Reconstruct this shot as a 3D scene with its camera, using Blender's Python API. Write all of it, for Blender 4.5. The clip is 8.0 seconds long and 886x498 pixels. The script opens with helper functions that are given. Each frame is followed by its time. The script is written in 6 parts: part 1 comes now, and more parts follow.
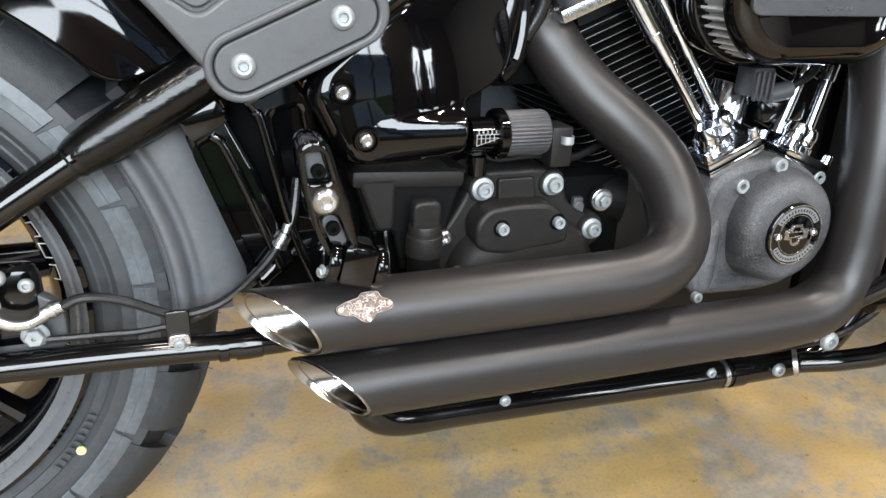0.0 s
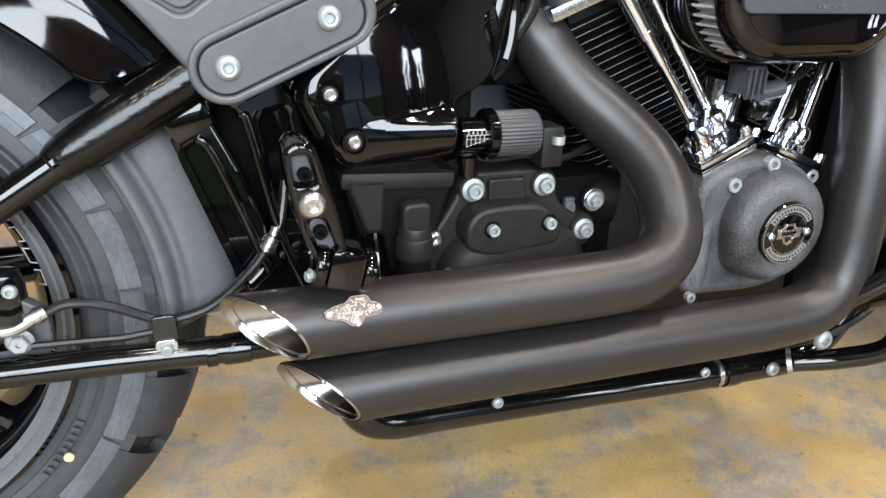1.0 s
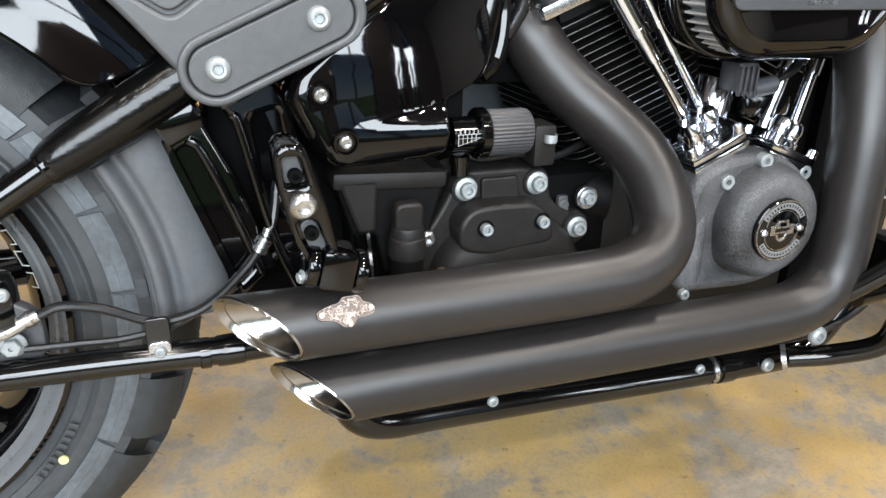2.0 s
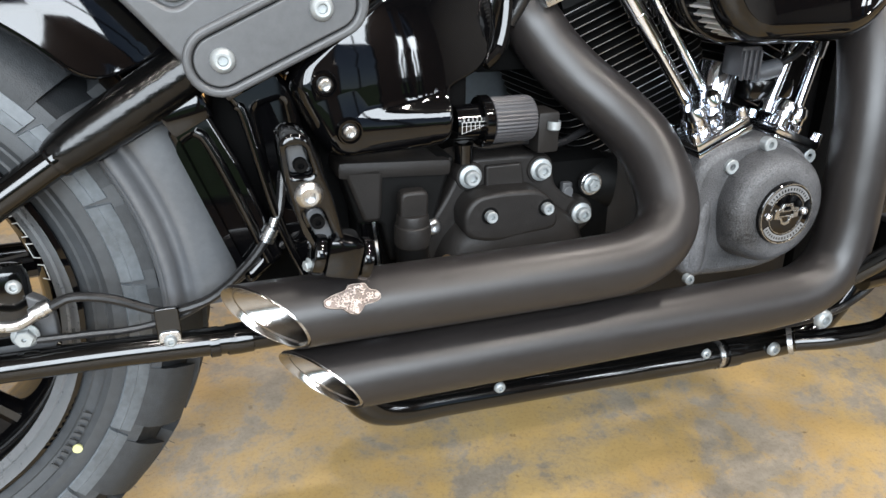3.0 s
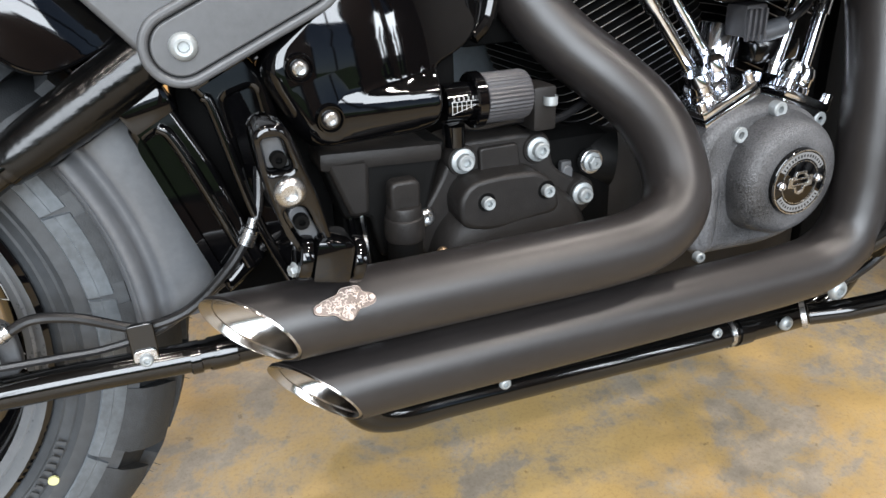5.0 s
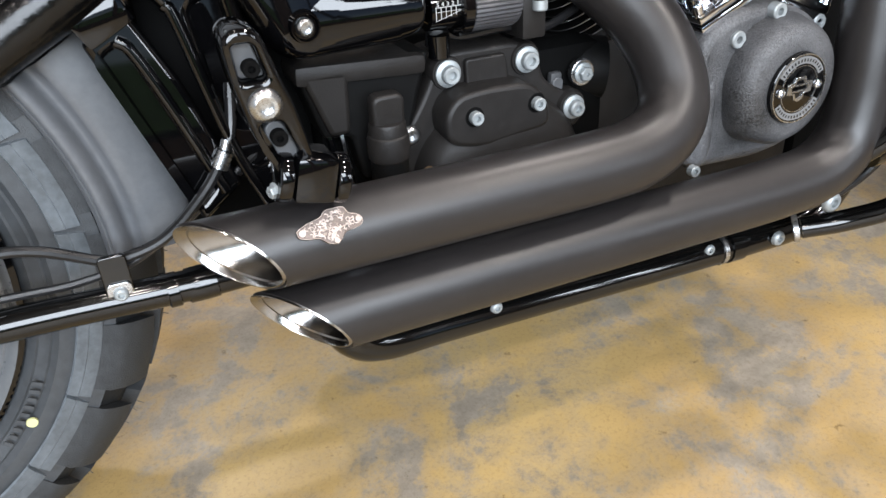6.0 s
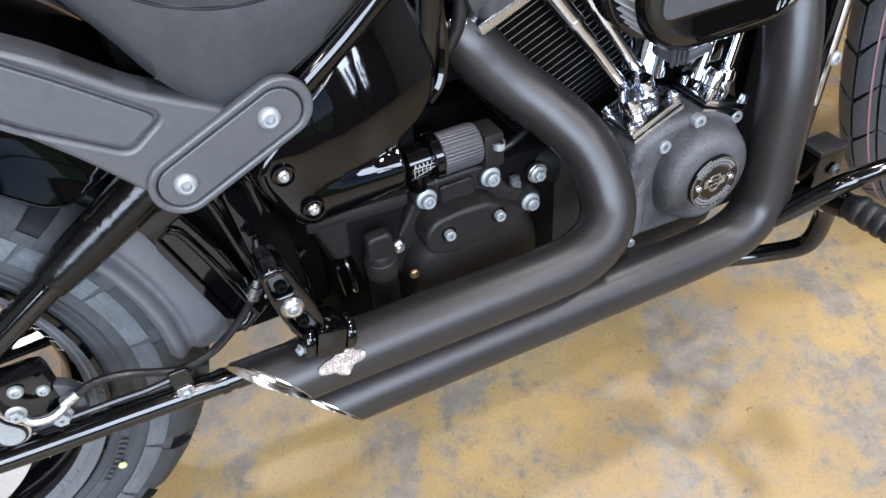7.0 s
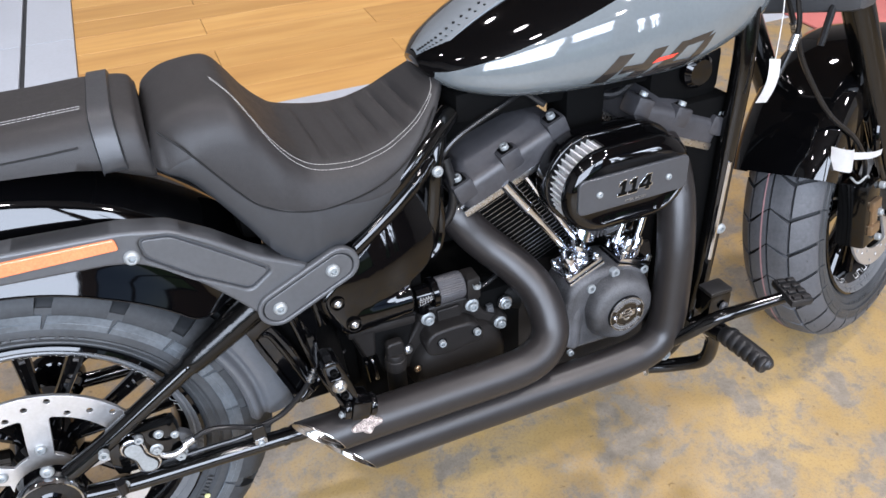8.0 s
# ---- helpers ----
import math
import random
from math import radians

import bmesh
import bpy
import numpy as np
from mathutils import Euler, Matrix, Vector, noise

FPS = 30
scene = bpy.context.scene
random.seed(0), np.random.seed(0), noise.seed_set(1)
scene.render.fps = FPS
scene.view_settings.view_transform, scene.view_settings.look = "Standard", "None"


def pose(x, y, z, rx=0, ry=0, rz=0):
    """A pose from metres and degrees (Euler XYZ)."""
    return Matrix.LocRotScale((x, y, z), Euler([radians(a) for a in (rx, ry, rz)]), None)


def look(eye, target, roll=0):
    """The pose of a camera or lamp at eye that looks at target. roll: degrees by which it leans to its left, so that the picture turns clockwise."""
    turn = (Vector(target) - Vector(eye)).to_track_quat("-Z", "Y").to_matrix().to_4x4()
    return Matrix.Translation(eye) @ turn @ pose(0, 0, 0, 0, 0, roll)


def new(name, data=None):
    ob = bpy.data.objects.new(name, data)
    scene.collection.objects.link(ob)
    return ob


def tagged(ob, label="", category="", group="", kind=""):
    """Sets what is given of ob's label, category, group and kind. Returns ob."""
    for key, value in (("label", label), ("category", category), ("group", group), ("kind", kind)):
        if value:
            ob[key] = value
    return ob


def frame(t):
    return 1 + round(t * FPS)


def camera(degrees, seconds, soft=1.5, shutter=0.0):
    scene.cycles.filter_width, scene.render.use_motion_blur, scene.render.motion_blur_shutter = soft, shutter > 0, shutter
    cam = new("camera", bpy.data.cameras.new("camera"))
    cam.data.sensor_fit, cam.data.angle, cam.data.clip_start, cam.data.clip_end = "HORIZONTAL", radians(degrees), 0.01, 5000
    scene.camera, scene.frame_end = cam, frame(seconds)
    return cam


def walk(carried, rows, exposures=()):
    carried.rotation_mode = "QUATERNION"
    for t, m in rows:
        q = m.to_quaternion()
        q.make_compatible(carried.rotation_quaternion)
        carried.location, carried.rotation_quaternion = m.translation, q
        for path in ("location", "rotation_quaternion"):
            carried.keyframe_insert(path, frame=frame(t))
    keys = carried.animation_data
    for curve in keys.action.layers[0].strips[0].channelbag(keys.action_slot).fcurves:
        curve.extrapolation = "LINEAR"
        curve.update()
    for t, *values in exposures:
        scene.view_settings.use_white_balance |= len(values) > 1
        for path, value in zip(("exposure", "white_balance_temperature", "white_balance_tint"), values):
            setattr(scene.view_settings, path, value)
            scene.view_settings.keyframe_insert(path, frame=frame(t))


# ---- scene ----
cam = camera(62.7, 8.0)
EXPOSURES = [(0.0, 0.14, 6750, 12), (4.0, 0.14, 6750, 13), (5.5, 0.14, 6800, 14), (6.2, 0.10, 6450, 14), (6.6, 0.08, 6100, 15), (7.2, 0.04, 6100, 17), (8.0, -0.04, 6200, 18)]
PATH = [
    (0, (0.321, -0.68, 0.702), (0.944, 0.98, -0.223), 4.2),
    (0.5, (0.325, -0.673, 0.699), (0.954, 0.981, -0.234), 4.2),
    (1, (0.328, -0.674, 0.703), (0.962, 0.979, -0.228), 4.0),
    (2.5, (0.334, -0.675, 0.705), (0.963, 0.97, -0.243), 3.2),
    (3, (0.333, -0.681, 0.705), (0.948, 0.962, -0.256), 2.6),
    (3.5, (0.335, -0.675, 0.708), (0.949, 0.968, -0.254), 2.1),
    (4, (0.336, -0.67, 0.707), (0.958, 0.969, -0.255), 1.7),
    (5.3, (0.343, -0.619, 0.676), (1.009, 0.958, -0.357), -0.3),
    (5.5, (0.352, -0.615, 0.669), (1.025, 0.94, -0.393), -0.5),
    (6, (0.338, -0.608, 0.661), (1.011, 0.881, -0.493), -0.5),
    (6.2, (0.329, -0.593, 0.675), (0.977, 0.854, -0.545), -0.6),
    (6.5, (0.332, -0.573, 0.746), (0.934, 0.786, -0.591), -0.7),
    (6.7, (0.343, -0.573, 0.817), (0.927, 0.722, -0.59), -1.0),
    (7, (0.364, -0.596, 0.942), (0.936, 0.657, -0.508), -2.1),
    (7.2, (0.37, -0.645, 1.054), (0.933, 0.636, -0.375), -3.3),
    (7.5, (0.365, -0.734, 1.176), (0.936, 0.612, -0.189), -2.9),
    (7.7, (0.343, -0.79, 1.205), (0.916, 0.603, -0.111), -2.2),
    (8, (0.29, -0.839, 1.229), (0.893, 0.591, -0.032), -0.9),
]
walk(cam, [(t, look(eye, target, roll)) for t, eye, target, roll in PATH], EXPOSURES)

# ---- light: daylight through the shop windows behind the camera, lamps under the ceiling ----
SKY = 0.12
world = bpy.data.worlds.new("world")
scene.world = world
world.use_nodes = True
wn = world.node_tree
sky = wn.nodes.new("ShaderNodeTexSky")
sky.sky_type, sky.sun_disc = "NISHITA", False
sky.sun_elevation, sky.sun_rotation = radians(46), radians(20)
wn.links.new(sky.outputs[0], wn.nodes["Background"].inputs[0])
wn.nodes["Background"].inputs[1].default_value = SKY

sun = new("sun", bpy.data.lights.new("sun", "SUN"))
sun.data.energy, sun.data.angle, sun.data.color = 2.5, radians(0.6), (1, 0.95, 0.88)
sun.matrix_basis = look((3.0, 2.0, 12.0), (0, -9, 0))


def area_lamp(name, eye, target, w, h, watts, color):
    lamp = new(name, bpy.data.lights.new(name, "AREA"))
    lamp.data.shape, lamp.data.size, lamp.data.size_y = "RECTANGLE", w, h
    lamp.data.energy, lamp.data.color = watts, color
    lamp.matrix_basis = look(eye, target)
    return lamp


WINDOWS = [(-3.7, 1.0), (1.25, 2.6), (3.5, 3.85), (4.15, 4.55)]
for (x0, x1), low, top, watts in zip(WINDOWS, (1.35, 2.75, 1.2, 1.2), (4.26, 4.26, 2.9, 2.9), (170, 95, 150, 150)):
    area_lamp("window_daylight", ((x0 + x1) / 2, -4.72, (low + top) / 2), ((x0 + x1) / 2, 0, 1.2), x1 - x0, top - low, watts * (x1 - x0), (0.80, 0.91, 1.0))
CEILING_LAMPS = [(x, y) for x in (-2.2, 0.2, 2.6) for y in (-3.4, -1.7, 0.3, 3.0)]
for x, y in CEILING_LAMPS:
    spot = area_lamp("ceiling_lamp_light", (x, y, 4.46), (x, y, 0), 0.3, 0.3, 66 if y > 2 else {-2.2: 22, 0.2: 28, 2.6: 95}[x], (1.0, 0.955, 0.9))
    spot.data.shape = "DISK"


# ---- materials ----
def nodes_of(name):
    m = bpy.data.materials.new(name)
    m.use_nodes = True
    t = m.node_tree
    return m, t, t.nodes["Principled BSDF"], t.nodes.new("ShaderNodeTexCoord")


def noise_node(t, coord, scale, detail=4.0, rough=0.6):
    n = t.nodes.new("ShaderNodeTexNoise")
    n.inputs["Scale"].default_value, n.inputs["Detail"].default_value, n.inputs["Roughness"].default_value = scale, detail, rough
    t.links.new(coord.outputs["Object"], n.inputs["Vector"])
    return n


def ramp(t, source, stops):
    r = t.nodes.new("ShaderNodeValToRGB")
    while len(r.color_ramp.elements) < len(stops):
        r.color_ramp.elements.new(0.5)
    for e, (p, c) in zip(r.color_ramp.elements, stops):
        e.position, e.color = p, (*c, 1) if len(c) == 3 else c
    t.links.new(source, r.inputs[0])
    return r


def pbr(name, col, rough, metal=0.0, coat=0.0, var=0.12, scale=14.0, fine=160.0, bump=0.0, bscale=500.0, rvar=0.06, spec=0.5):
    """A painted, plastic, rubber or metal surface: stains and grain in colour and gloss, and a fine relief."""
    m, t, b, c = nodes_of(name)
    big, small = noise_node(t, c, scale), noise_node(t, c, fine, 3.0)
    both = t.nodes.new("ShaderNodeMath")
    both.operation = "ADD"
    t.links.new(big.outputs["Fac"], both.inputs[0])
    t.links.new(small.outputs["Fac"], both.inputs[1])
    lo, hi = tuple(v * (1 - var) for v in col), tuple(min(1, v * (1 + var)) for v in col)
    half = t.nodes.new("ShaderNodeMath")
    half.operation = "MULTIPLY"
    half.inputs[1].default_value = 0.5
    t.links.new(both.outputs[0], half.inputs[0])
    t.links.new(ramp(t, half.outputs[0], [(0.35, lo), (0.65, hi)]).outputs[0], b.inputs["Base Color"])
    mr = t.nodes.new("ShaderNodeMapRange")
    mr.inputs["From Min"].default_value, mr.inputs["From Max"].default_value = 0.35, 0.65
    mr.inputs["To Min"].default_value, mr.inputs["To Max"].default_value = max(0.01, rough - rvar), rough + rvar
    t.links.new(half.outputs[0], mr.inputs["Value"])
    t.links.new(mr.outputs[0], b.inputs["Roughness"])
    b.inputs["Metallic"].default_value = metal
    b.inputs["Coat Weight"].default_value = coat
    b.inputs["Coat Roughness"].default_value = 0.03
    b.inputs["Specular IOR Level"].default_value = spec
    if bump:
        n = noise_node(t, c, bscale, 2.0)
        bp = t.nodes.new("ShaderNodeBump")
        bp.inputs["Strength"].default_value, bp.inputs["Distance"].default_value = bump, 0.001
        t.links.new(n.outputs["Fac"], bp.inputs["Height"])
        t.links.new(bp.outputs[0], b.inputs["Normal"])
    return m


GLOSS = pbr("gloss_black_paint", (0.0012, 0.0012, 0.0014), 0.04, rvar=0.015, spec=0.45)
SATIN = pbr("satin_black_exhaust", (0.0118, 0.0103, 0.0101), 0.38, rvar=0.04, bump=0.05, bscale=900, spec=0.40)
WRINKLE = pbr("wrinkle_black_engine", (0.048, 0.048, 0.050), 0.46, bump=1.0, bscale=620, var=0.9, fine=560, spec=0.46)
ENGINE = pbr("dark_engine_casting", (0.0105, 0.0094, 0.0088), 0.46, bump=0.25, bscale=700, spec=0.22)
FIN = pbr("black_fin_paint", (0.003, 0.003, 0.003), 0.55, spec=0.10)
PLASTIC = pbr("matt_black_plastic", (0.035, 0.036, 0.038), 0.46, bump=0.12, bscale=1500, spec=0.4)
ROCKER = pbr("satin_black_rocker_paint", (0.028, 0.028, 0.031), 0.42, bump=0.22, bscale=900, var=0.25)
STRUTM = pbr("satin_grey_black_metal", (0.053, 0.055, 0.058), 0.40, bump=0.1, bscale=1600, spec=0.45)
FRAME = pbr("black_frame_enamel", (0.0015, 0.0015, 0.0015), 0.10, rvar=0.03, spec=0.5)
FORGED = pbr("cast_black_enamel", (0.0018, 0.0018, 0.0018), 0.2, rvar=0.06, bump=0.5, bscale=90, spec=0.3)
# near black, hardly any gloss: dark parts, and shade in the depths as colour
DARK = pbr("dark_parts_and_shade", (0.002, 0.002, 0.002), 0.75, spec=0.05)
RUBBER = pbr("tyre_rubber", (0.029, 0.032, 0.035), 0.5, bump=0.3, bscale=900, var=0.25, spec=0.45)
# darker rubber that puts the tread grooves' shade into the colour
GROOVE_SHADE = pbr("shaded_groove_rubber", (0.012, 0.0132, 0.0145), 0.6, bump=0.3, bscale=700, spec=0.2)
TREAD = pbr("dark_tread_rubber", (0.024, 0.026, 0.028), 0.55, bump=0.4, bscale=700, var=0.3, spec=0.28)
PALE_TREAD = pbr("pale_tread_rubber", (0.06, 0.062, 0.067), 0.55, bump=0.4, bscale=700, var=0.25, spec=0.4)
DISC = pbr("ground_disc_steel", (0.60, 0.60, 0.60), 0.40, metal=0.9, var=0.08, fine=260)
RIMEDGE = pbr("satin_rim_edge", (0.09, 0.094, 0.098), 0.3, var=0.1, spec=0.5)
GUARDM = pbr("satin_grey_plastic", (0.072, 0.076, 0.082), 0.36, bump=0.08, bscale=1500, spec=0.5)
# two paler bluish rubbers: the smooth shoulder's sheen put into the colour
SHEEN_EDGE = pbr("shoulder_edge_sheen", (0.095, 0.108, 0.12), 0.36, var=0.2, scale=60, bump=0.15)
SHEEN_BAND = pbr("shoulder_band_sheen", (0.062, 0.071, 0.079), 0.36, var=0.25, scale=40, bump=0.1)
HOSE = pbr("black_hose", (0.006, 0.006, 0.0065), 0.32, spec=0.4)
CHROME = pbr("chrome", (0.60, 0.62, 0.66), 0.13, metal=1.0, var=0.08, rvar=0.04)
STEEL = pbr("brushed_steel", (0.46, 0.47, 0.48), 0.28, metal=1.0, var=0.12)
ZINC = pbr("zinc_bolt", (0.28, 0.30, 0.305), 0.5, metal=0.55, var=0.2, fine=300)
ALLOY = pbr("cut_fin_alloy", (0.30, 0.30, 0.31), 0.35, metal=1.0)
BRASSY = pbr("warm_plated_badge", (0.38, 0.32, 0.285), 0.36, metal=1.0, var=0.4, fine=900, bump=0.6, bscale=1200)
SLEEVE = pbr("polished_sleeve", (0.29, 0.28, 0.27), 0.21, metal=1.0, var=0.12, rvar=0.05)
BADGE_BED = pbr("dark_plated_badge", (0.11, 0.09, 0.08), 0.42, metal=1.0, var=0.4, fine=900)
BRONZE = pbr("bronze_caliper", (0.34, 0.24, 0.15), 0.35, metal=0.9)
VINYL = pbr("black_seat_vinyl", (0.020, 0.019, 0.019), 0.5, bump=0.28, bscale=620, var=0.15, spec=0.26)
VINYL_SIDE = pbr("smooth_seat_vinyl", (0.022, 0.0235, 0.026), 0.45, bump=0.2, bscale=600)
THREAD = pbr("pale_thread", (0.45, 0.44, 0.42), 0.7)
# near black: shade of seams and gaps put into colour, also the strap's dots
CREASE = pbr("seam_shade_and_dots", (0.006, 0.006, 0.006), 0.6, spec=0.2)
TANK_GREY = pbr("grey_tank_paint", (0.105, 0.118, 0.123), 0.07, coat=0.6, rvar=0.02, var=0.05)
CONSOLE = pbr("grey_tank_strap", (0.10, 0.115, 0.125), 0.45, bump=0.2)
AMBER = pbr("amber_reflector", (0.55, 0.17, 0.07), 0.18, var=0.2, fine=350)
RED = pbr("red_mark", (0.75, 0.05, 0.03), 0.35)
WHITE = pbr("white_mark", (0.75, 0.75, 0.74), 0.5)
SCALE = pbr("printed_scale", (0.34, 0.34, 0.34), 0.5)
MAT_RED = pbr("red_mat_rubber", (0.42, 0.13, 0.115), 0.4, var=0.15, bump=0.2, bscale=500)
PAPER = pbr("white_card", (0.66, 0.65, 0.63), 0.7, var=0.05)
YELLOW = pbr("yellow_paint_dot", (0.42, 0.42, 0.20), 0.6)
FILTER = pbr("filter_gauze", (0.60, 0.60, 0.60), 0.5, metal=0.1, bump=0.8, bscale=1800, var=0.3, fine=900)
INK = pbr("dark_brown_decal", (0.022, 0.019, 0.017), 0.15, coat=0.5)
GREYARC = pbr("brushed_grey_arc", (0.15, 0.153, 0.156), 0.45, metal=0.3)
FOOT_RUBBER = pbr("black_pedal_rubber", (0.009, 0.009, 0.0095), 0.42, bump=0.2, bscale=900, spec=0.4)
GREYFACE = pbr("dark_grey_plate", (0.036, 0.038, 0.042), 0.36)


def concrete_floor():
    """Old acid-stained concrete: grey ground, ochre stain worn through in patches, specks and fine scratches."""
    m, t, b, c = nodes_of("stained_concrete")
    warp = noise_node(t, c, 2.2, 6.0, 0.65)
    patch = noise_node(t, c, 7.5, 9.0, 0.66)
    patch.inputs["Distortion"].default_value = 0.5
    fine = noise_node(t, c, 26.0, 10.0, 0.74)
    speck = noise_node(t, c, 42.0, 5.0, 0.6)
    add = t.nodes.new("ShaderNodeMath")
    add.operation = "MULTIPLY_ADD"
    add.inputs[1].default_value = 0.6
    t.links.new(fine.outputs["Fac"], add.inputs[0])
    t.links.new(patch.outputs["Fac"], add.inputs[2])
    mask = ramp(t, add.outputs[0], [(0.72, (0, 0, 0)), (0.79, (0.62, 0.62, 0.62)), (0.90, (1, 1, 1))])
    ochre = ramp(t, warp.outputs["Fac"], [(0.34, (0.24, 0.157, 0.062)), (0.5, (0.288, 0.194, 0.077)), (0.66, (0.345, 0.24, 0.10))])
    grey = ramp(t, fine.outputs["Fac"], [(0.32, (0.15, 0.124, 0.096)), (0.5, (0.20, 0.171, 0.134)), (0.68, (0.245, 0.215, 0.17))])
    mix = t.nodes.new("ShaderNodeMix")
    mix.data_type = "RGBA"
    t.links.new(mask.outputs[0], mix.inputs["Factor"])
    t.links.new(grey.outputs[0], mix.inputs["A"])
    t.links.new(ochre.outputs[0], mix.inputs["B"])
    dark = ramp(t, speck.outputs["Fac"], [(0.30, (0.45, 0.38, 0.28)), (0.345, (1, 1, 1))])
    mul = t.nodes.new("ShaderNodeMix")
    mul.data_type, mul.blend_type = "RGBA", "MULTIPLY"
    mul.inputs["Factor"].default_value = 0.8
    t.links.new(mix.outputs["Result"], mul.inputs["A"])
    t.links.new(dark.outputs[0], mul.inputs["B"])
    grain = noise_node(t, c, 170.0, 6.0, 0.75)
    tone = ramp(t, grain.outputs["Fac"], [(0.34, (0.74, 0.72, 0.70)), (0.5, (1.0, 1.0, 1.0)), (0.68, (1.0, 1.0, 1.0))])
    scar = noise_node(t, c, 16.0, 3.0, 0.5)
    scar.inputs["Distortion"].default_value = 2.5
    line = ramp(t, scar.outputs["Fac"], [(0.496, (1, 1, 1)), (0.50, (0.78, 0.74, 0.68)), (0.504, (1, 1, 1))])
    for source in (tone, line):
        more = t.nodes.new("ShaderNodeMix")
        more.data_type, more.blend_type = "RGBA", "MULTIPLY"
        more.inputs["Factor"].default_value = 0.8
        t.links.new(mul.outputs["Result"], more.inputs["A"])
        t.links.new(source.outputs[0], more.inputs["B"])
        mul = more
    t.links.new(mul.outputs["Result"], b.inputs["Base Color"])
    rr = ramp(t, add.outputs[0], [(0.6, (0.5, 0.5, 0.5)), (1.0, (0.34, 0.34, 0.34))])
    t.links.new(rr.outputs[0], b.inputs["Roughness"])
    bp = t.nodes.new("ShaderNodeBump")
    bp.inputs["Strength"].default_value, bp.inputs["Distance"].default_value = 0.25, 0.002
    t.links.new(add.outputs[0], bp.inputs["Height"])
    t.links.new(bp.outputs[0], b.inputs["Normal"])
    return m


def plank_wood():
    """Honey-coloured floorboards: stretched grain, each board a little lighter or darker."""
    m, t, b, c = nodes_of("honey_floorboard")
    mp = t.nodes.new("ShaderNodeMapping")
    mp.inputs["Scale"].default_value = (1.2, 14.0, 8.0)
    info = t.nodes.new("ShaderNodeObjectInfo")
    shift = t.nodes.new("ShaderNodeVectorMath")
    shift.operation = "ADD"
    t.links.new(c.outputs["Object"], shift.inputs[0])
    t.links.new(info.outputs["Random"], shift.inputs[1])
    t.links.new(shift.outputs[0], mp.inputs["Vector"])
    n = t.nodes.new("ShaderNodeTexNoise")
    n.inputs["Scale"].default_value, n.inputs["Detail"].default_value = 1.6, 7.0
    t.links.new(mp.outputs[0], n.inputs["Vector"])
    g = ramp(t, n.outputs["Fac"], [(0.3, (0.43, 0.232, 0.070)), (0.5, (0.50, 0.28, 0.086)), (0.72, (0.56, 0.335, 0.112))])
    tone = ramp(t, info.outputs["Random"], [(0.0, (0.82, 0.8, 0.78)), (1.0, (1.0, 1.0, 1.0))])
    mul = t.nodes.new("ShaderNodeMix")
    mul.data_type, mul.blend_type = "RGBA", "MULTIPLY"
    mul.inputs["Factor"].default_value = 1.0
    t.links.new(g.outputs[0], mul.inputs["A"])
    t.links.new(tone.outputs[0], mul.inputs["B"])
    t.links.new(mul.outputs["Result"], b.inputs["Base Color"])
    b.inputs["Roughness"].default_value = 0.38
    return m


CONCRETE = concrete_floor()
WOOD = plank_wood()
TILE = pbr("pale_grey_tile", (0.36, 0.39, 0.43), 0.35, var=0.08, scale=3, fine=60)
JOINT = pbr("black_joint_strip", (0.02, 0.022, 0.025), 0.5)
WALL = pbr("cream_wall", (0.22, 0.21, 0.20), 0.8, scale=2, fine=40, bump=0.2, bscale=200)
TIMBER = pbr("brown_timber_wall", (0.062, 0.038, 0.026), 0.6, scale=2, fine=40)
ASPHALT = pbr("pale_forecourt_concrete", (0.40, 0.41, 0.42), 0.85, scale=2, fine=90)
CEIL = pbr("dark_ceiling_boards", (0.075, 0.058, 0.046), 0.7, scale=2, fine=30)
HEDGE = pbr("green_hedge", (0.08, 0.16, 0.05), 0.8, var=0.6, scale=3, fine=20)
LAMPCASE = pbr("white_lamp_case", (0.75, 0.75, 0.72), 0.5)


# ---- mesh tools ----
def finish(me, angle=32):
    me.shade_smooth()
    me.set_sharp_from_angle(angle=radians(angle))
    return me


def settle(ob, parent):
    """Gives a sub-part of a turned part its place in the motorcycle's own axes."""
    if parent is not None and parent.type == "MESH":
        ob.matrix_parent_inverse = parent.matrix_basis.inverted()


def link(name, me, material, parent, label="", m=None):
    me.name = name
    for one in material if isinstance(material, (list, tuple)) else (material,):
        me.materials.append(one)
    ob = new(name, me)
    ob.parent = parent
    if m is not None:
        ob.matrix_basis = m
    settle(ob, parent)
    return tagged(ob, label)


def part(name, bm, material, parent, label="", m=None, angle=32):
    me = bpy.data.meshes.new(name)
    bmesh.ops.recalc_face_normals(bm, faces=bm.faces)
    bm.to_mesh(me)
    bm.free()
    return link(name, finish(me, angle), material, parent, label, m)


def box(lo, hi, bevel=0.0):
    bm = bmesh.new()
    c, s = [(a + b) / 2 for a, b in zip(lo, hi)], [b - a for a, b in zip(lo, hi)]
    bmesh.ops.create_cube(bm, size=1, matrix=Matrix.Translation(c) @ Matrix.Diagonal((*s, 1)))
    if bevel:
        bmesh.ops.bevel(bm, geom=bm.edges[:], offset=bevel, segments=2, affect="EDGES", profile=0.6)
    return bm


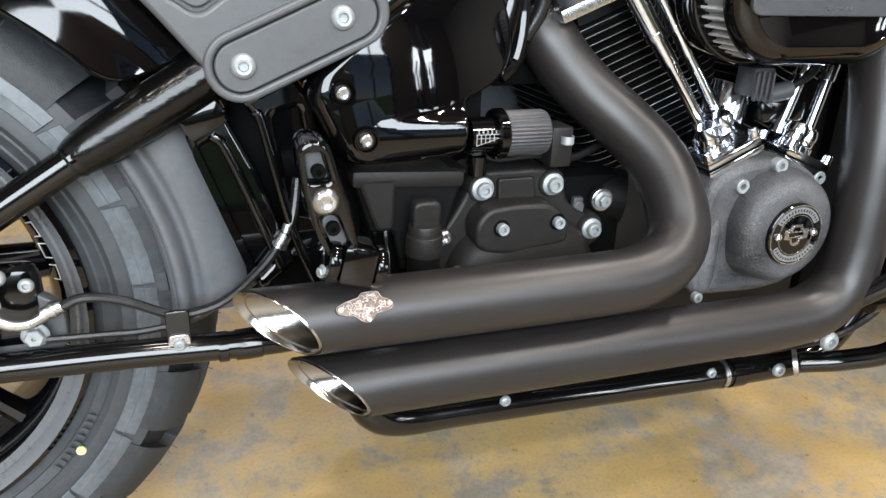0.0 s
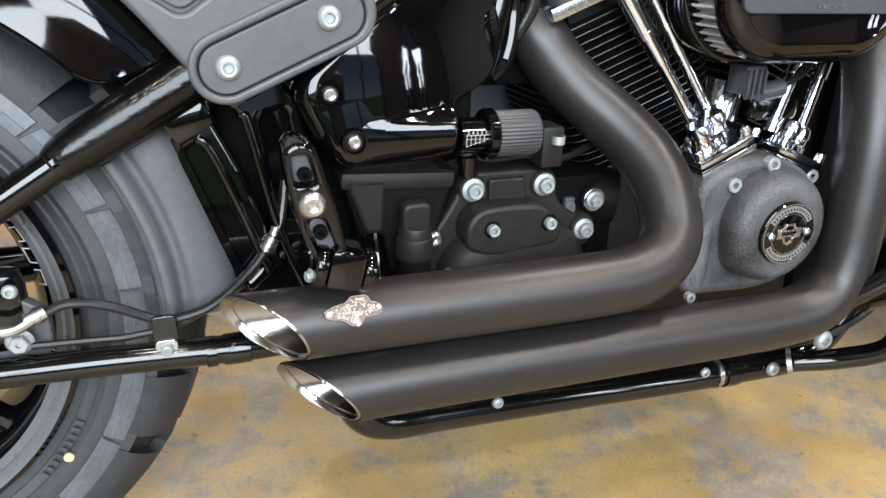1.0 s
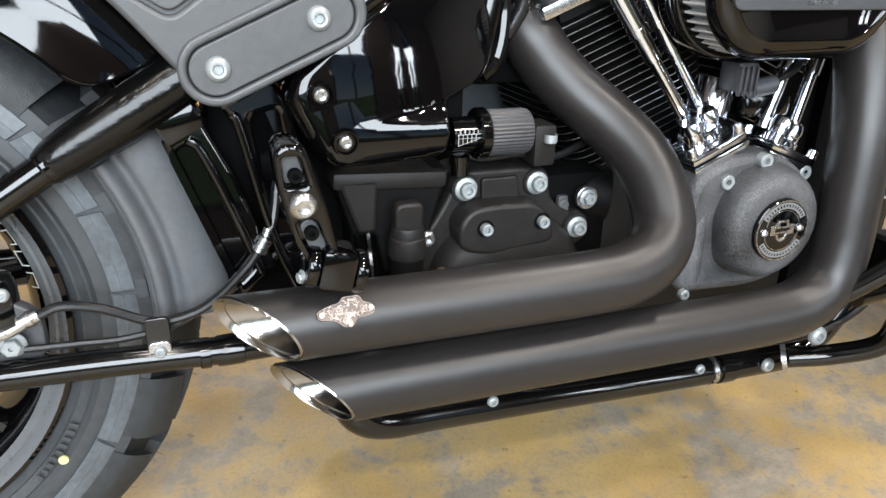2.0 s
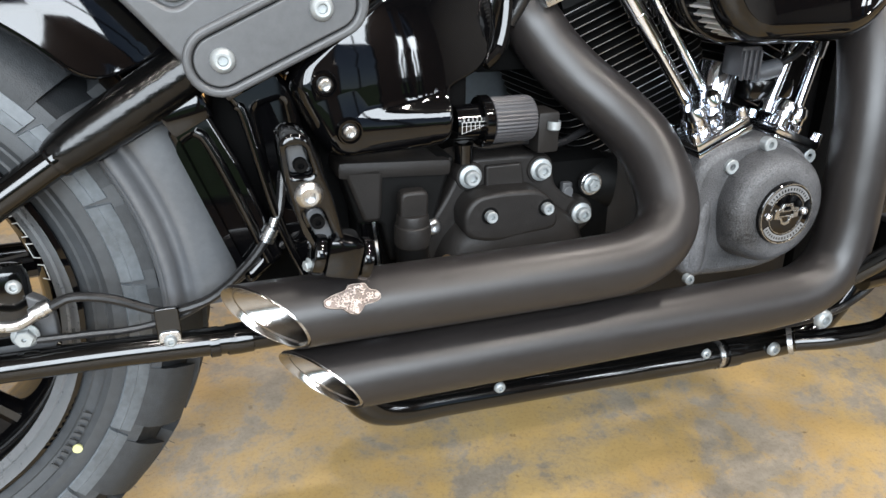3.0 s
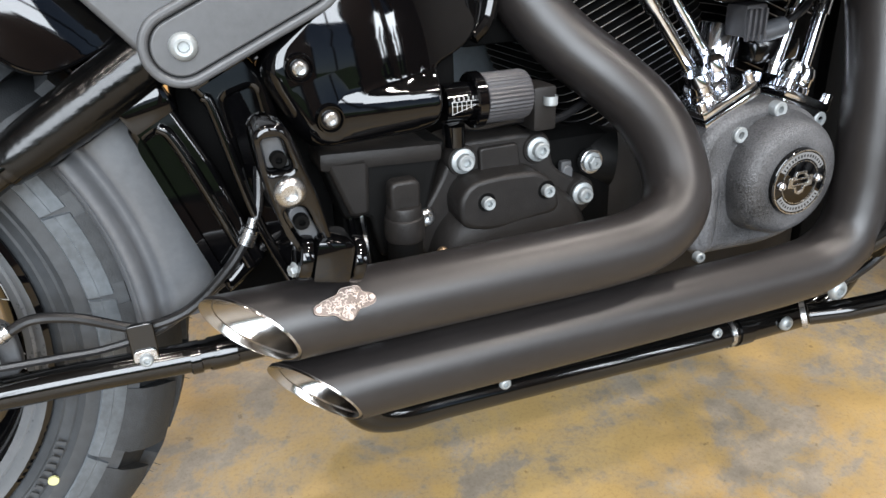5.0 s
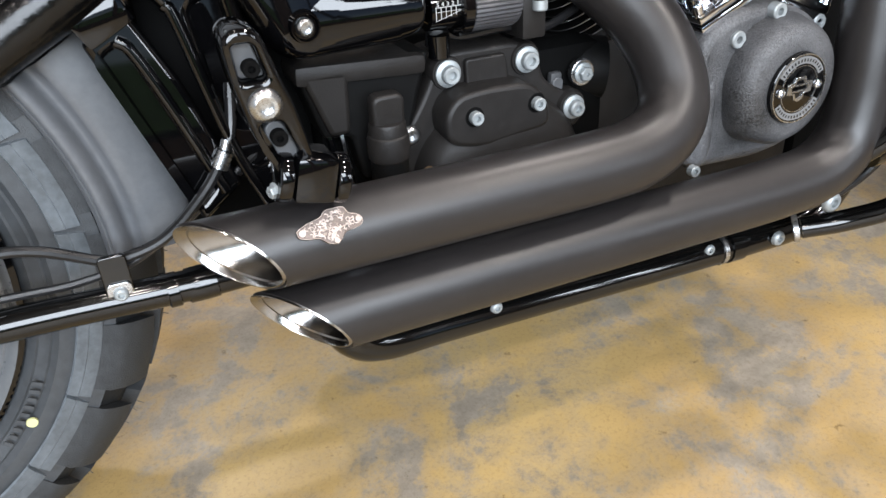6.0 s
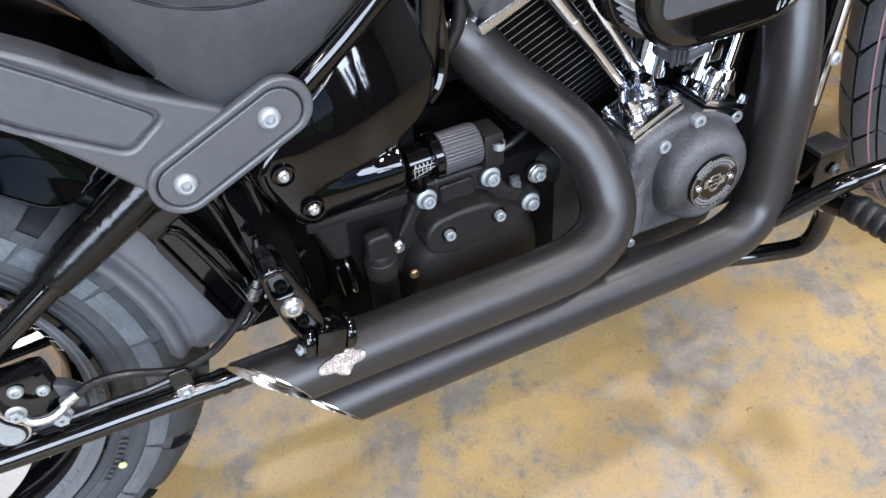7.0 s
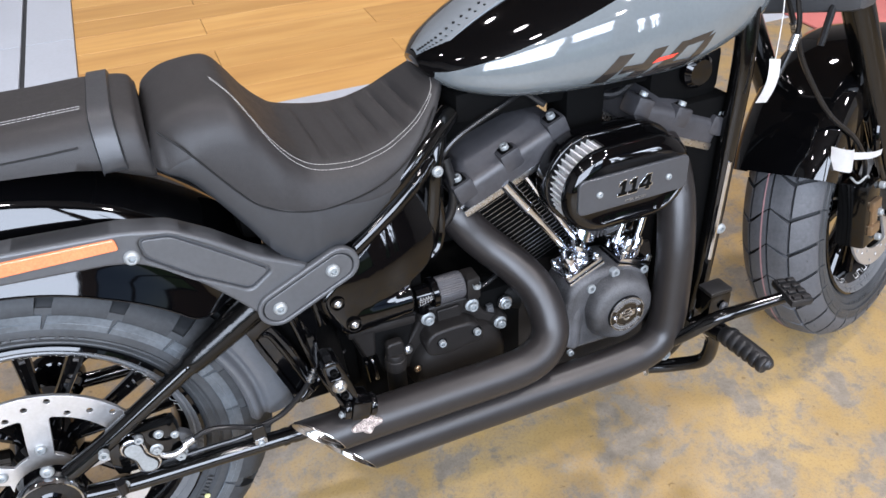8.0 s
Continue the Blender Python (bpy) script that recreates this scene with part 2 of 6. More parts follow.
def lathe(profile, c=(0, 0, 0), n=48, a0=0.0, a1=360.0, bm=None):
    """Turns (radius, y) pairs about the y axis through c, over the angles a0 to a1 from +x towards +z."""
    bm = bm or bmesh.new()
    full = a1 - a0 >= 359.9
    rings = []
    for k in range(n if full else n + 1):
        a = radians(a0 + (a1 - a0) * k / n)
        rings.append([bm.verts.new((c[0] + r * math.cos(a), c[1] + y, c[2] + r * math.sin(a))) for r, y in profile])
    for k in range(n):
        p, q = rings[k], rings[(k + 1) % len(rings)]
        for i in range(len(profile) - 1):
            try:
                bm.faces.new((p[i], p[i + 1], q[i + 1], q[i]))
            except ValueError:
                pass
    bmesh.ops.remove_doubles(bm, verts=bm.verts, dist=1e-6)
    return bm


def glide(points, sub=8):
    """A smooth line through the points."""
    if len(points) < 3:
        return [Vector(p) for p in points]
    P = [Vector(p) for p in points]
    P = [P[0] * 2 - P[1], *P, P[-1] * 2 - P[-2]]
    out = []
    for i in range(1, len(P) - 2):
        for k in range(sub):
            u = k / sub
            out.append(0.5 * (2 * P[i] + (P[i + 1] - P[i - 1]) * u + (2 * P[i - 1] - 5 * P[i] + 4 * P[i + 1] - P[i + 2]) * u * u + (3 * P[i] - P[i - 1] - 3 * P[i + 1] + P[i + 2]) * u ** 3))
    return out + [P[-2]]


def tube(points, r, n=16, sub=8, caps=True, bm=None, wall=0.0):
    """A round bar along a smooth line; r may be a list, one for each given point."""
    bm = bm or bmesh.new()
    line = glide(points, sub)
    if isinstance(r, (list, tuple)):
        radii = [v.x for v in glide([(a, 0, 0) for a in r], sub)]
    else:
        radii = [r] * len(line)
    side = Vector((0.13, 0.2, 0.97))
    rings = []
    for k, p in enumerate(line):
        d = (line[min(k + 1, len(line) - 1)] - line[max(k - 1, 0)]).normalized()
        side = (side - d * side.dot(d)).normalized()
        other = d.cross(side)
        rings.append([bm.verts.new(p + radii[k] * (side * math.cos(2 * math.pi * j / n) + other * math.sin(2 * math.pi * j / n))) for j in range(n)])
    for p, q in zip(rings, rings[1:]):
        for j in range(n):
            bm.faces.new((p[j], p[(j + 1) % n], q[(j + 1) % n], q[j]))
    if caps:
        bm.faces.new(rings[0][::-1])
        bm.faces.new(rings[-1])
    return bm


def loft(sections, closed=True, caps=True):
    bm = bmesh.new()
    rows = [[bm.verts.new(p) for p in s] for s in sections]
    n = len(rows[0])
    for p, q in zip(rows, rows[1:]):
        for j in range(n if closed else n - 1):
            bm.faces.new((p[j], p[(j + 1) % n], q[(j + 1) % n], q[j]))
    if caps and closed:
        bm.faces.new(rows[0][::-1])
        bm.faces.new(rows[-1])
    return bm


def rounded(points, r, seg=5):
    """The polygon with its corners rounded; r is one radius or one for each corner."""
    P = [Vector((*p, 0)) for p in points]
    out = []
    for i, p in enumerate(P):
        rad = r[i] if isinstance(r, (list, tuple)) else r
        a, b = P[i - 1] - p, P[(i + 1) % len(P)] - p
        cut = min(rad, a.length * 0.45, b.length * 0.45)
        q0, q1 = p + a.normalized() * cut, p + b.normalized() * cut
        for k in range(seg + 1):
            u = k / seg
            v = q0 * (1 - u) ** 2 + p * 2 * u * (1 - u) + q1 * u * u
            out.append((v.x, v.y))
    return out


def stadium(a, b, r, n=14):
    d = math.atan2(b[1] - a[1], b[0] - a[0])
    pts = []
    for c, s in ((b, d - math.pi / 2), (a, d + math.pi / 2)):
        pts += [(c[0] + r * math.cos(s + math.pi * k / n), c[1] + r * math.sin(s + math.pi * k / n)) for k in range(n + 1)]
    return pts


def circle(c, r, n=28):
    return [(c[0] + r * math.cos(2 * math.pi * k / n), c[1] + r * math.sin(2 * math.pi * k / n)) for k in range(n)]


FACE = Matrix(((1, 0, 0, 0), (0, 0, -1, 0), (0, 1, 0, 0), (0, 0, 0, 1)))


def curve_mesh(cu, m):
    ob = new("shape", cu)
    me = bpy.data.meshes.new_from_object(ob.evaluated_get(bpy.context.evaluated_depsgraph_get()))
    bpy.data.objects.remove(ob)
    me.transform(m)
    return me


def sheet(outlines, y0, y1, bevel=0.0, m=None):
    """A plate of (x, z) outlines, the later ones holes, from y0 (near face) to y1, with rounded edges."""
    cu = bpy.data.curves.new("shape", "CURVE")
    cu.dimensions, cu.fill_mode = "2D", "BOTH"
    cu.extrude, cu.bevel_depth, cu.bevel_resolution, cu.offset = max(1e-5, (y1 - y0) / 2 - bevel), bevel, 2, -bevel
    for o in outlines:
        sp = cu.splines.new("POLY")
        sp.points.add(len(o) - 1)
        for q, p in zip(sp.points, o):
            q.co = (p[0], p[1], 0, 1)
        sp.use_cyclic_u = True
    mm = (m or Matrix()) @ Matrix.Translation((0, (y0 + y1) / 2, 0)) @ FACE
    return curve_mesh(cu, mm)


def plate(name, outlines, y0, y1, bevel, material, parent, label="", m=None, angle=32):
    return link(name, finish(sheet(outlines, y0, y1, bevel, m), angle), material, parent, label)


def letters(name, text, p, size, material, parent, depth=0.0006, m=None, label="", shear=0.0, bold=0.0, spacing=1.0):
    cu = bpy.data.curves.new("shape", "FONT")
    cu.body, cu.size, cu.align_x, cu.align_y = text, size, "CENTER", "CENTER"
    cu.extrude, cu.shear, cu.offset, cu.space_character = depth, shear, bold, spacing
    return link(name, curve_mesh(cu, (m or Matrix()) @ Matrix.Translation(p) @ FACE), material, parent, label)


# bolt heads, turned about the y axis with the head towards -y; size 1 is the head's radius
def hexed(r, y0, y1, socket):
    bm = bmesh.new()
    rows = []
    for rad, y in ((r, y0), (r, y1 + 0.12 * r), (r * 0.88, y1), (socket, y1), (socket, y1 + 0.4 * r), (0.02 * r, y1 + 0.45 * r)):
        rows.append([bm.verts.new((rad * math.cos(math.pi / 3 * k), y, rad * math.sin(math.pi / 3 * k))) for k in range(6)])
    for p, q in zip(rows, rows[1:]):
        for j in range(6):
            bm.faces.new((p[j], p[(j + 1) % 6], q[(j + 1) % 6], q[j]))
    return bm


def bolt_meshes():
    def mesh(name, *bms):
        me = bpy.data.meshes.new(name)
        out = bmesh.new()
        for b in bms:
            tmp = bpy.data.meshes.new("t")
            bmesh.ops.recalc_face_normals(b, faces=b.faces)
            b.to_mesh(tmp)
            b.free()
            out.from_mesh(tmp)
            bpy.data.meshes.remove(tmp)
        out.to_mesh(me)
        out.free()
        return finish(me, 35)

    cap = lathe([(0.0, -0.22), (0.36, -0.22), (0.42, -0.62), (0.62, -0.64), (0.86, -0.5), (0.98, -0.24), (1.0, 0.0)], n=20)
    flange = lathe([(0.55, -0.3), (0.72, -0.3), (0.98, -0.16), (1.0, 0.0)], n=22)
    core = lathe([(0.0, -0.5), (0.3, -0.5), (0.33, -0.86), (0.56, -0.88), (0.66, -0.76), (0.68, -0.2)], n=18)
    hexf = lathe([(0.5, -0.24), (0.8, -0.24), (1.0, -0.1), (1.0, 0.0)], n=22)
    pin = lathe([(0.0, -0.55), (0.4, -0.55), (0.45, -1.25), (0.88, -1.3), (1.0, -1.15), (1.0, 0.0)], n=18)
    return {"button": mesh("button_bolt", cap), "flange": mesh("flange_bolt", flange, core), "hex": mesh("hex_bolt", hexf, hexed(0.72, -0.2, -0.8, 0.2)), "cap": mesh("cap_bolt", pin)}


BOLTS = bolt_meshes()
BOLT_PAINT = {}


def bolt(p, r, kind, parent, material=None, turn=(0, 0, 0), name="bolt", m=None):
    material = material or ZINC
    key = (kind, material.name)
    if key not in BOLT_PAINT:
        me = BOLTS[kind].copy()
        me.materials.append(material)
        BOLT_PAINT[key] = me
    ob = new(name, BOLT_PAINT[key])
    ob.parent = parent
    ob.matrix_basis = (m or Matrix()) @ pose(*p, *turn) @ Matrix.Diagonal((r, r, r, 1))
    settle(ob, parent)
    return ob


# ---- the shop: floor, walls, windows, ceiling ----
def setting(name, bm, material, label, category):
    ob = part(name, bm, material, None)
    return tagged(ob, label, category, kind="structure")


X0, X1, Y0, Y1, ROOF, HEAD = -5.0, 6.0, -4.6, 7.0, 4.6, 4.3
floor = setting("floor", box((X0, Y0, -0.1), (X1, 1.40, 0)), CONCRETE, "old concrete floor with worn ochre and grey stain", "floor")
setting("floor_strip", box((X0, 1.40, -0.1), (X1, 1.56, 0.002)), TILE, "pale grey strip beside the wooden floor", "floor strip")
tile_floor = setting("floor_tiled", box((X0, 1.56, -0.1), (0.02, Y1, 0.0)), JOINT, "pale grey tiles with black joints", "tiled floor")
wood_floor = setting("floor_wooden", box((0.02, 1.56, -0.1), (X1, Y1, -0.012)), JOINT, "honey-coloured wooden floorboards", "wooden floor")
setting("wall_north", box((X0, Y1, -0.1), (X1, Y1 + 0.2, ROOF)), WALL, "plain cream wall of the showroom", "wall")
setting("wall_east", box((X1, Y0 - 0.2, -0.1), (X1 + 0.2, Y1 + 0.2, ROOF)), WALL, "plain cream wall of the showroom", "wall")
setting("wall_west", box((X0 - 0.2, Y0 - 0.2, -0.1), (X0, Y1 + 0.2, ROOF)), WALL, "plain cream wall of the showroom", "wall")
setting("ceiling", box((X0, Y0, ROOF), (X1, Y1, ROOF + 0.2)), CEIL, "dark boarded showroom ceiling", "ceiling")
south = bmesh.new()
edges = [X0, *[e for pair in WINDOWS for e in pair], X1]
for a, b in zip(edges[::2], edges[1::2]):
    bmesh.ops.create_cube(south, size=1, matrix=Matrix.Translation(((a + b) / 2, Y0 - 0.1, ROOF / 2)) @ Matrix.Diagonal((b - a, 0.2, ROOF, 1)))
for a, b in WINDOWS:
    for z0, z1 in ((0.0, 0.4), (HEAD, ROOF)):
        bmesh.ops.create_cube(south, size=1, matrix=Matrix.Translation(((a + b) / 2, Y0 - 0.1, (z0 + z1) / 2)) @ Matrix.Diagonal((b - a, 0.2, z1 - z0, 1)))
setting("wall_south", south, TIMBER, "brown timber wall with tall shop windows", "wall")
for k, (a, b) in enumerate(WINDOWS):
    win = bmesh.new()
    for lo, hi in (((a, 0.4), (a + 0.05, HEAD)), ((b - 0.05, 0.4), (b, HEAD)), ((a + 0.05, 0.4), (b - 0.05, 0.45)), ((a + 0.05, HEAD - 0.05), (b - 0.05, HEAD)), (((a + b) / 2 - 0.025, 0.45), ((a + b) / 2 + 0.025, HEAD - 0.05))):
        bmesh.ops.create_cube(win, size=1, matrix=Matrix.Translation(((lo[0] + hi[0]) / 2, Y0 - 0.1, (lo[1] + hi[1]) / 2)) @ Matrix.Diagonal((hi[0] - lo[0], 0.07, hi[1] - lo[1], 1)))
    setting("window_%d" % (k + 1), win, FRAME, "tall black-framed shop window", "window")
setting("ground", box((-40, -60, -0.3), (40, Y0 - 0.2, -0.12)), ASPHALT, "pale concrete forecourt outside the windows", "ground")
setting("backdrop", box((-30, -16, -0.12), (30, -15, 1.9)), HEDGE, "green hedge far outside the windows", "backdrop")
for x, y in CEILING_LAMPS:
    case = part("ceiling_lamp", tube([(x, y, 4.47), (x, y, ROOF)], 0.18, 28), LAMPCASE, None)
    tagged(case, "round white ceiling downlight", "lamp", "ceiling lamps")

bike = tagged(new("motorcycle"), "black and grey cruiser motorcycle leaning on its side stand", "motorcycle")
bike.matrix_basis = pose(0, 0.0276, 0.3204, -6.2)


# ---- wheels ----
def crown(R, W, s):
    """Radius over the tyre's width: s runs from -1 to 1."""
    return R - 0.128 * R * (abs(s) ** 3.0)


def tyre(name, parent, R, W, rim, pitches, blocks, red_line, m=None):
    """Carcass with ribs on the sidewalls, and raised tread blocks over the crown."""
    h = 0.008 if red_line else 0.013
    phase = 0.0 if red_line else 0.27
    tread = PALE_TREAD if red_line else TREAD
    half = W / 2
    edge = crown(R, W, 1.0)
    side = [(rim, -half * 0.80), (rim + 0.006, -half * 0.87), (rim + 0.009, -half * 0.90), (rim + 0.011, -half * 0.89), (rim + 0.016, -half * 0.92), (rim + 0.019, -half * 0.945), (rim + 0.021, -half * 0.935)]
    span = edge - rim
    side += [(rim + span * 0.36, -half * 0.985), (rim + span * 0.48, -half * 0.99)]
    band = [(rim + span * 0.50, -half * 0.985), (rim + span * 0.66, -half * 0.982), (rim + span * 0.95, -half * 0.965)]
    top = [(edge - h, -half * 0.96)] + [(crown(R, W, s) - h, half * s) for s in (-0.92, -0.85, -0.7, -0.5, -0.25, 0, 0.25, 0.5, 0.7, 0.85, 0.92)]
    prof = side + band + top
    prof = prof + [(r, -y) for r, y in reversed(side + band + top[:1])]
    bm = lathe(prof, n=120)

    def at(u, s, lift):
        a = 2 * math.pi * (u + phase) / pitches
        s = max(-1.0, min(1.0, s))
        r = crown(R, W, s) + lift
        return (r * math.cos(a), half * s * (1.0 if abs(s) < 0.99 else 0.985), r * math.sin(a))

    # outer carcass coloured darker to paint in the shade between the tread blocks
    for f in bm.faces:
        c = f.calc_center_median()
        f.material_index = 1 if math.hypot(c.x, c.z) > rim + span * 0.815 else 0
    ob = part(name, bm, [RUBBER, GROOVE_SHADE], parent, "black tyre with deep tread blocks", m, 40)
    # raised shoulder pads, parted by slanting slots
    bm = bmesh.new()
    r0, r1 = rim + span * 0.525, rim + span * 0.82
    rows = []
    for k, g in enumerate((0.0, 0.015, 0.2, 0.4, 0.6, 0.8, 0.985, 1.0)):
        row = []
        for rr, lift, end in ((r0, 0.0, 0.0), (r0 + 0.0012, 0.0022, 0.006), (r0 + 0.45 * (r1 - r0), 0.0022, 0.006), (r0 + 0.48 * (r1 - r0), 0.0014, 0.006), (r0 + 0.8 * (r1 - r0), 0.0008, 0.006), (r1 - 0.001, 0.0002, 0.006), (r1, -0.003, 0.0)):
            u = (rr - r0) / (r1 - r0)
            a = 2 * math.pi / pitches * (phase + (0.004 + 0.02 * u) * (1 - g) + (0.996 - 0.02 * u) * g - 0.05 * u)
            down = 0.0045 if k in (0, 7) else 0.0
            y = -half * (1.0 - 0.012 * u) - lift + down
            row.append(bm.verts.new((rr * math.cos(a), y, rr * math.sin(a))))
        rows.append(row)
    for p, q in zip(rows, rows[1:]):
        for j in range(len(p) - 1):
            f = bm.faces.new((p[j], p[j + 1], q[j + 1], q[j]))
            # paler edge and band faces paint the sheen on the rear shoulder
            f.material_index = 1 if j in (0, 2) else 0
    pad = part("shoulder_pad", bm, [RUBBER, RUBBER] if red_line else [SHEEN_BAND, SHEEN_EDGE], ob, "", m, 40)
    for k in range(1, pitches):
        piece = new("shoulder_pad", pad.data)
        piece.parent = ob
        piece.matrix_basis = (m or Matrix()) @ Matrix.Rotation(-2 * math.pi * k / pitches, 4, "Y")
        settle(piece, ob)
    for a, b, c, d in blocks:
        bm = bmesh.new()
        nu, ns = 4, 4
        grid = []
        for i in range(nu + 1):
            row = []
            for j in range(ns + 1):
                u, v = i / nu, j / ns
                row.append([(a[x] * (1 - u) + b[x] * u) * (1 - v) + (d[x] * (1 - u) + c[x] * u) * v for x in (0, 1)])
            grid.append(row)
        topv = [[bm.verts.new(at(p[0], p[1], 0.0)) for p in row] for row in grid]
        for i in range(nu):
            for j in range(ns):
                bm.faces.new((topv[i][j], topv[i + 1][j], topv[i + 1][j + 1], topv[i][j + 1]))
        rimline = [(i, 0) for i in range(nu)] + [(nu, j) for j in range(ns)] + [(i, ns) for i in range(nu, 0, -1)] + [(0, j) for j in range(ns, 0, -1)]
        low = [bm.verts.new(at(grid[i][j][0], grid[i][j][1], -h - 0.001)) for i, j in rimline]
        for q in range(len(rimline)):
            i, j = rimline[q]
            i2, j2 = rimline[(q + 1) % len(rimline)]
            bm.faces.new((topv[i][j], low[q], low[(q + 1) % len(low)], topv[i2][j2]))
        first = part("tread_block", bm, tread, ob, "", m, 40)
        for k in range(1, pitches):
            piece = new("tread_block", first.data)
            piece.parent = ob
            piece.matrix_basis = (m or Matrix()) @ Matrix.Rotation(-2 * math.pi * k / pitches, 4, "Y")
            settle(piece, ob)
    rng = random.Random(5)
    # raised maker's words on the sidewall, as plain bars
    marks = bmesh.new()
    for start, count, rr, size in ((64, 13, rim + span * 0.36, 0.011), (-44, 9, rim + span * 0.2, 0.008), (150, 10, rim + span * 0.36, 0.011), (246, 12, rim + span * 0.3, 0.009)):
        for k in range(count):
            a = radians(start + k * size * 1.0 / rr * 57.3)
            if rng.random() < 0.12:
                continue
            y = -half * (0.95 + 0.03 * (rr - rim) / (span * 0.45))
            M = Matrix.Translation((rr * math.cos(a), y - 0.0002, rr * math.sin(a))) @ Matrix.Rotation(-a + math.pi / 2, 4, "Y")
            bmesh.ops.create_cube(marks, size=1, matrix=M @ Matrix.Diagonal((size * 0.42, 0.0012, size * rng.uniform(0.8, 1.1), 1)))
    tagged(part("raised_mark", marks, RUBBER, ob, "raised sidewall lettering", m), kind="stuff")
    if red_line:
        part("coloured_line", lathe([(R + 0.0004, 0.013), (R + 0.0005, 0.0158)], n=120), pbr("faded_red_line", (0.26, 0.14, 0.14), 0.6), ob, "faded red line round the new tread", m)
    # moulding hairs on the tread's edge
    hairs = bmesh.new()
    for k in range(150):
        a, s = rng.uniform(0, 6.283), rng.choice((-1, 1)) * rng.uniform(0.35, 0.97)
        r0 = crown(R, W, s)
        d = Vector((math.cos(a), 0, math.sin(a)))
        p = d * (r0 - 0.001) + Vector((0, half * s, 0))
        tube([p, p + (d + Vector((rng.uniform(-0.4, 0.4), s * 0.6, rng.uniform(-0.4, 0.4)))).normalized() * rng.uniform(0.004, 0.009)], 0.0004, 4, bm=hairs)
    tagged(part("moulding_hairs", hairs, RUBBER, ob, "", m), kind="stuff")
    return ob


def wheel(name, parent, R, W, rim, spokes, pitches, blocks, disc_y, disc_r, m=None, red_line=False):
    hw = W / 2 * 0.80
    prof = [(rim + 0.001, -hw), (rim + 0.001, -hw - 0.006), (rim - 0.004, -hw - 0.008), (rim - 0.008, -hw - 0.004), (rim - 0.012, -hw + 0.002), (rim - 0.014, -hw + 0.001), (rim - 0.020, -hw + 0.006), (rim - 0.030, -hw + 0.016), (rim - 0.038, -hw * 0.5), (rim - 0.044, 0)]
    prof = prof + [(r, -y) for r, y in reversed(prof[:-1])]
    ob = part(name, lathe(prof, n=96), GLOSS, parent, "gloss black cast wheel with split spokes", m)
    part("rim_edge", lathe([(rim - 0.0035, -hw - 0.0085), (rim - 0.008, -hw - 0.0048), (rim - 0.0118, -hw + 0.0008), (rim - 0.0142, -hw - 0.0002), (rim - 0.0205, -hw + 0.0052)], n=96), RIMEDGE, ob, "satin black rim edge", m)
    part("hub", lathe([(0.0, -0.075), (0.03, -0.075), (0.045, -0.06), (0.05, -0.03), (0.05, 0.03), (0.045, 0.06), (0.03, 0.075), (0, 0.075)], n=32), GLOSS, ob, "", m)
    for k in range(spokes):
        for lean in (-1, 1):
            a = 2 * math.pi * k / spokes + 0.35
            a2 = a + lean * 0.19
            p0 = Vector((0.042 * math.cos(a), -0.028, 0.042 * math.sin(a)))
            p1 = Vector(((rim - 0.03) * math.cos(a2), -hw + 0.032, (rim - 0.03) * math.sin(a2)))
            mid = (p0 + p1) / 2 + Vector((0, -0.004, 0))
            part("spoke", tube([p0, mid, p1], [0.013, 0.010, 0.0125], 10, 6), GLOSS, ob, "", m)
    # white stripe lettering round the rim as plain bars
    bars = bmesh.new()
    for k in range(56):
        if k % 8 in (0, 7) or 45 <= k <= 53:
            continue
        a0, step = 360 * k / 56, 360 / 56
        lo, hi = rim - 0.0285, rim - 0.0215
        yy = lambda r: -hw + 0.006 + (rim - 0.020 - r) * 1.0 - 0.0006
        up = hi if k % 2 else lo
        lathe([(up, yy(up)), (up - 0.0009, yy(up - 0.0009))], n=5, a0=a0, a1=a0 + step * 0.72, bm=bars)
        for q in (0.0, 0.66):
            lathe([(hi, yy(hi)), (lo, yy(lo))], n=1, a0=a0 + step * q, a1=a0 + step * q + 0.28, bm=bars)
    tagged(part("rim_mark", bars, WHITE, ob, "thin white outlined marks round the rim", m), kind="stuff")
    ring = [circle((0, 0), disc_r, 72)]
    inner = []
    arms = 5
    for k in range(arms):
        a0 = 2 * math.pi * k / arms + 0.28
        w = 2 * math.pi / arms - 0.30
        q = [((disc_r - 0.036) * math.cos(a0 + w * i / 8), (disc_r - 0.036) * math.sin(a0 + w * i / 8)) for i in range(9)]
        q += [((0.045 + 0.02 * (i % 8 == 0)) * math.cos(a0 + 0.1 + (w - 0.2) * i / 8), (0.045 + 0.02 * (i % 8 == 0)) * math.sin(a0 + 0.1 + (w - 0.2) * i / 8)) for i in range(8, -1, -1)]
        inner.append(rounded(q, 0.006, 3))
    holes = [circle((math.cos(a) * r, math.sin(a) * r), 0.0043, 12) for k in range(30) for a, r in ((2 * math.pi * k / 30, disc_r - 0.009 - 0.010 * (k % 3)),)]
    plate("brake_disc", ring + inner + holes, disc_y - 0.003, disc_y + 0.003, 0.0004, DISC, ob, "drilled steel brake disc", m)
    for k in range(arms):
        a = 2 * math.pi * k / arms + 0.13
        bolt((0.055 * math.cos(a), disc_y - 0.003, 0.055 * math.sin(a)), 0.008, "button", ob, ZINC, m=m)
    tyre(name.replace("wheel", "tyre"), parent, R, W, rim, pitches, blocks, red_line, m)
    return ob


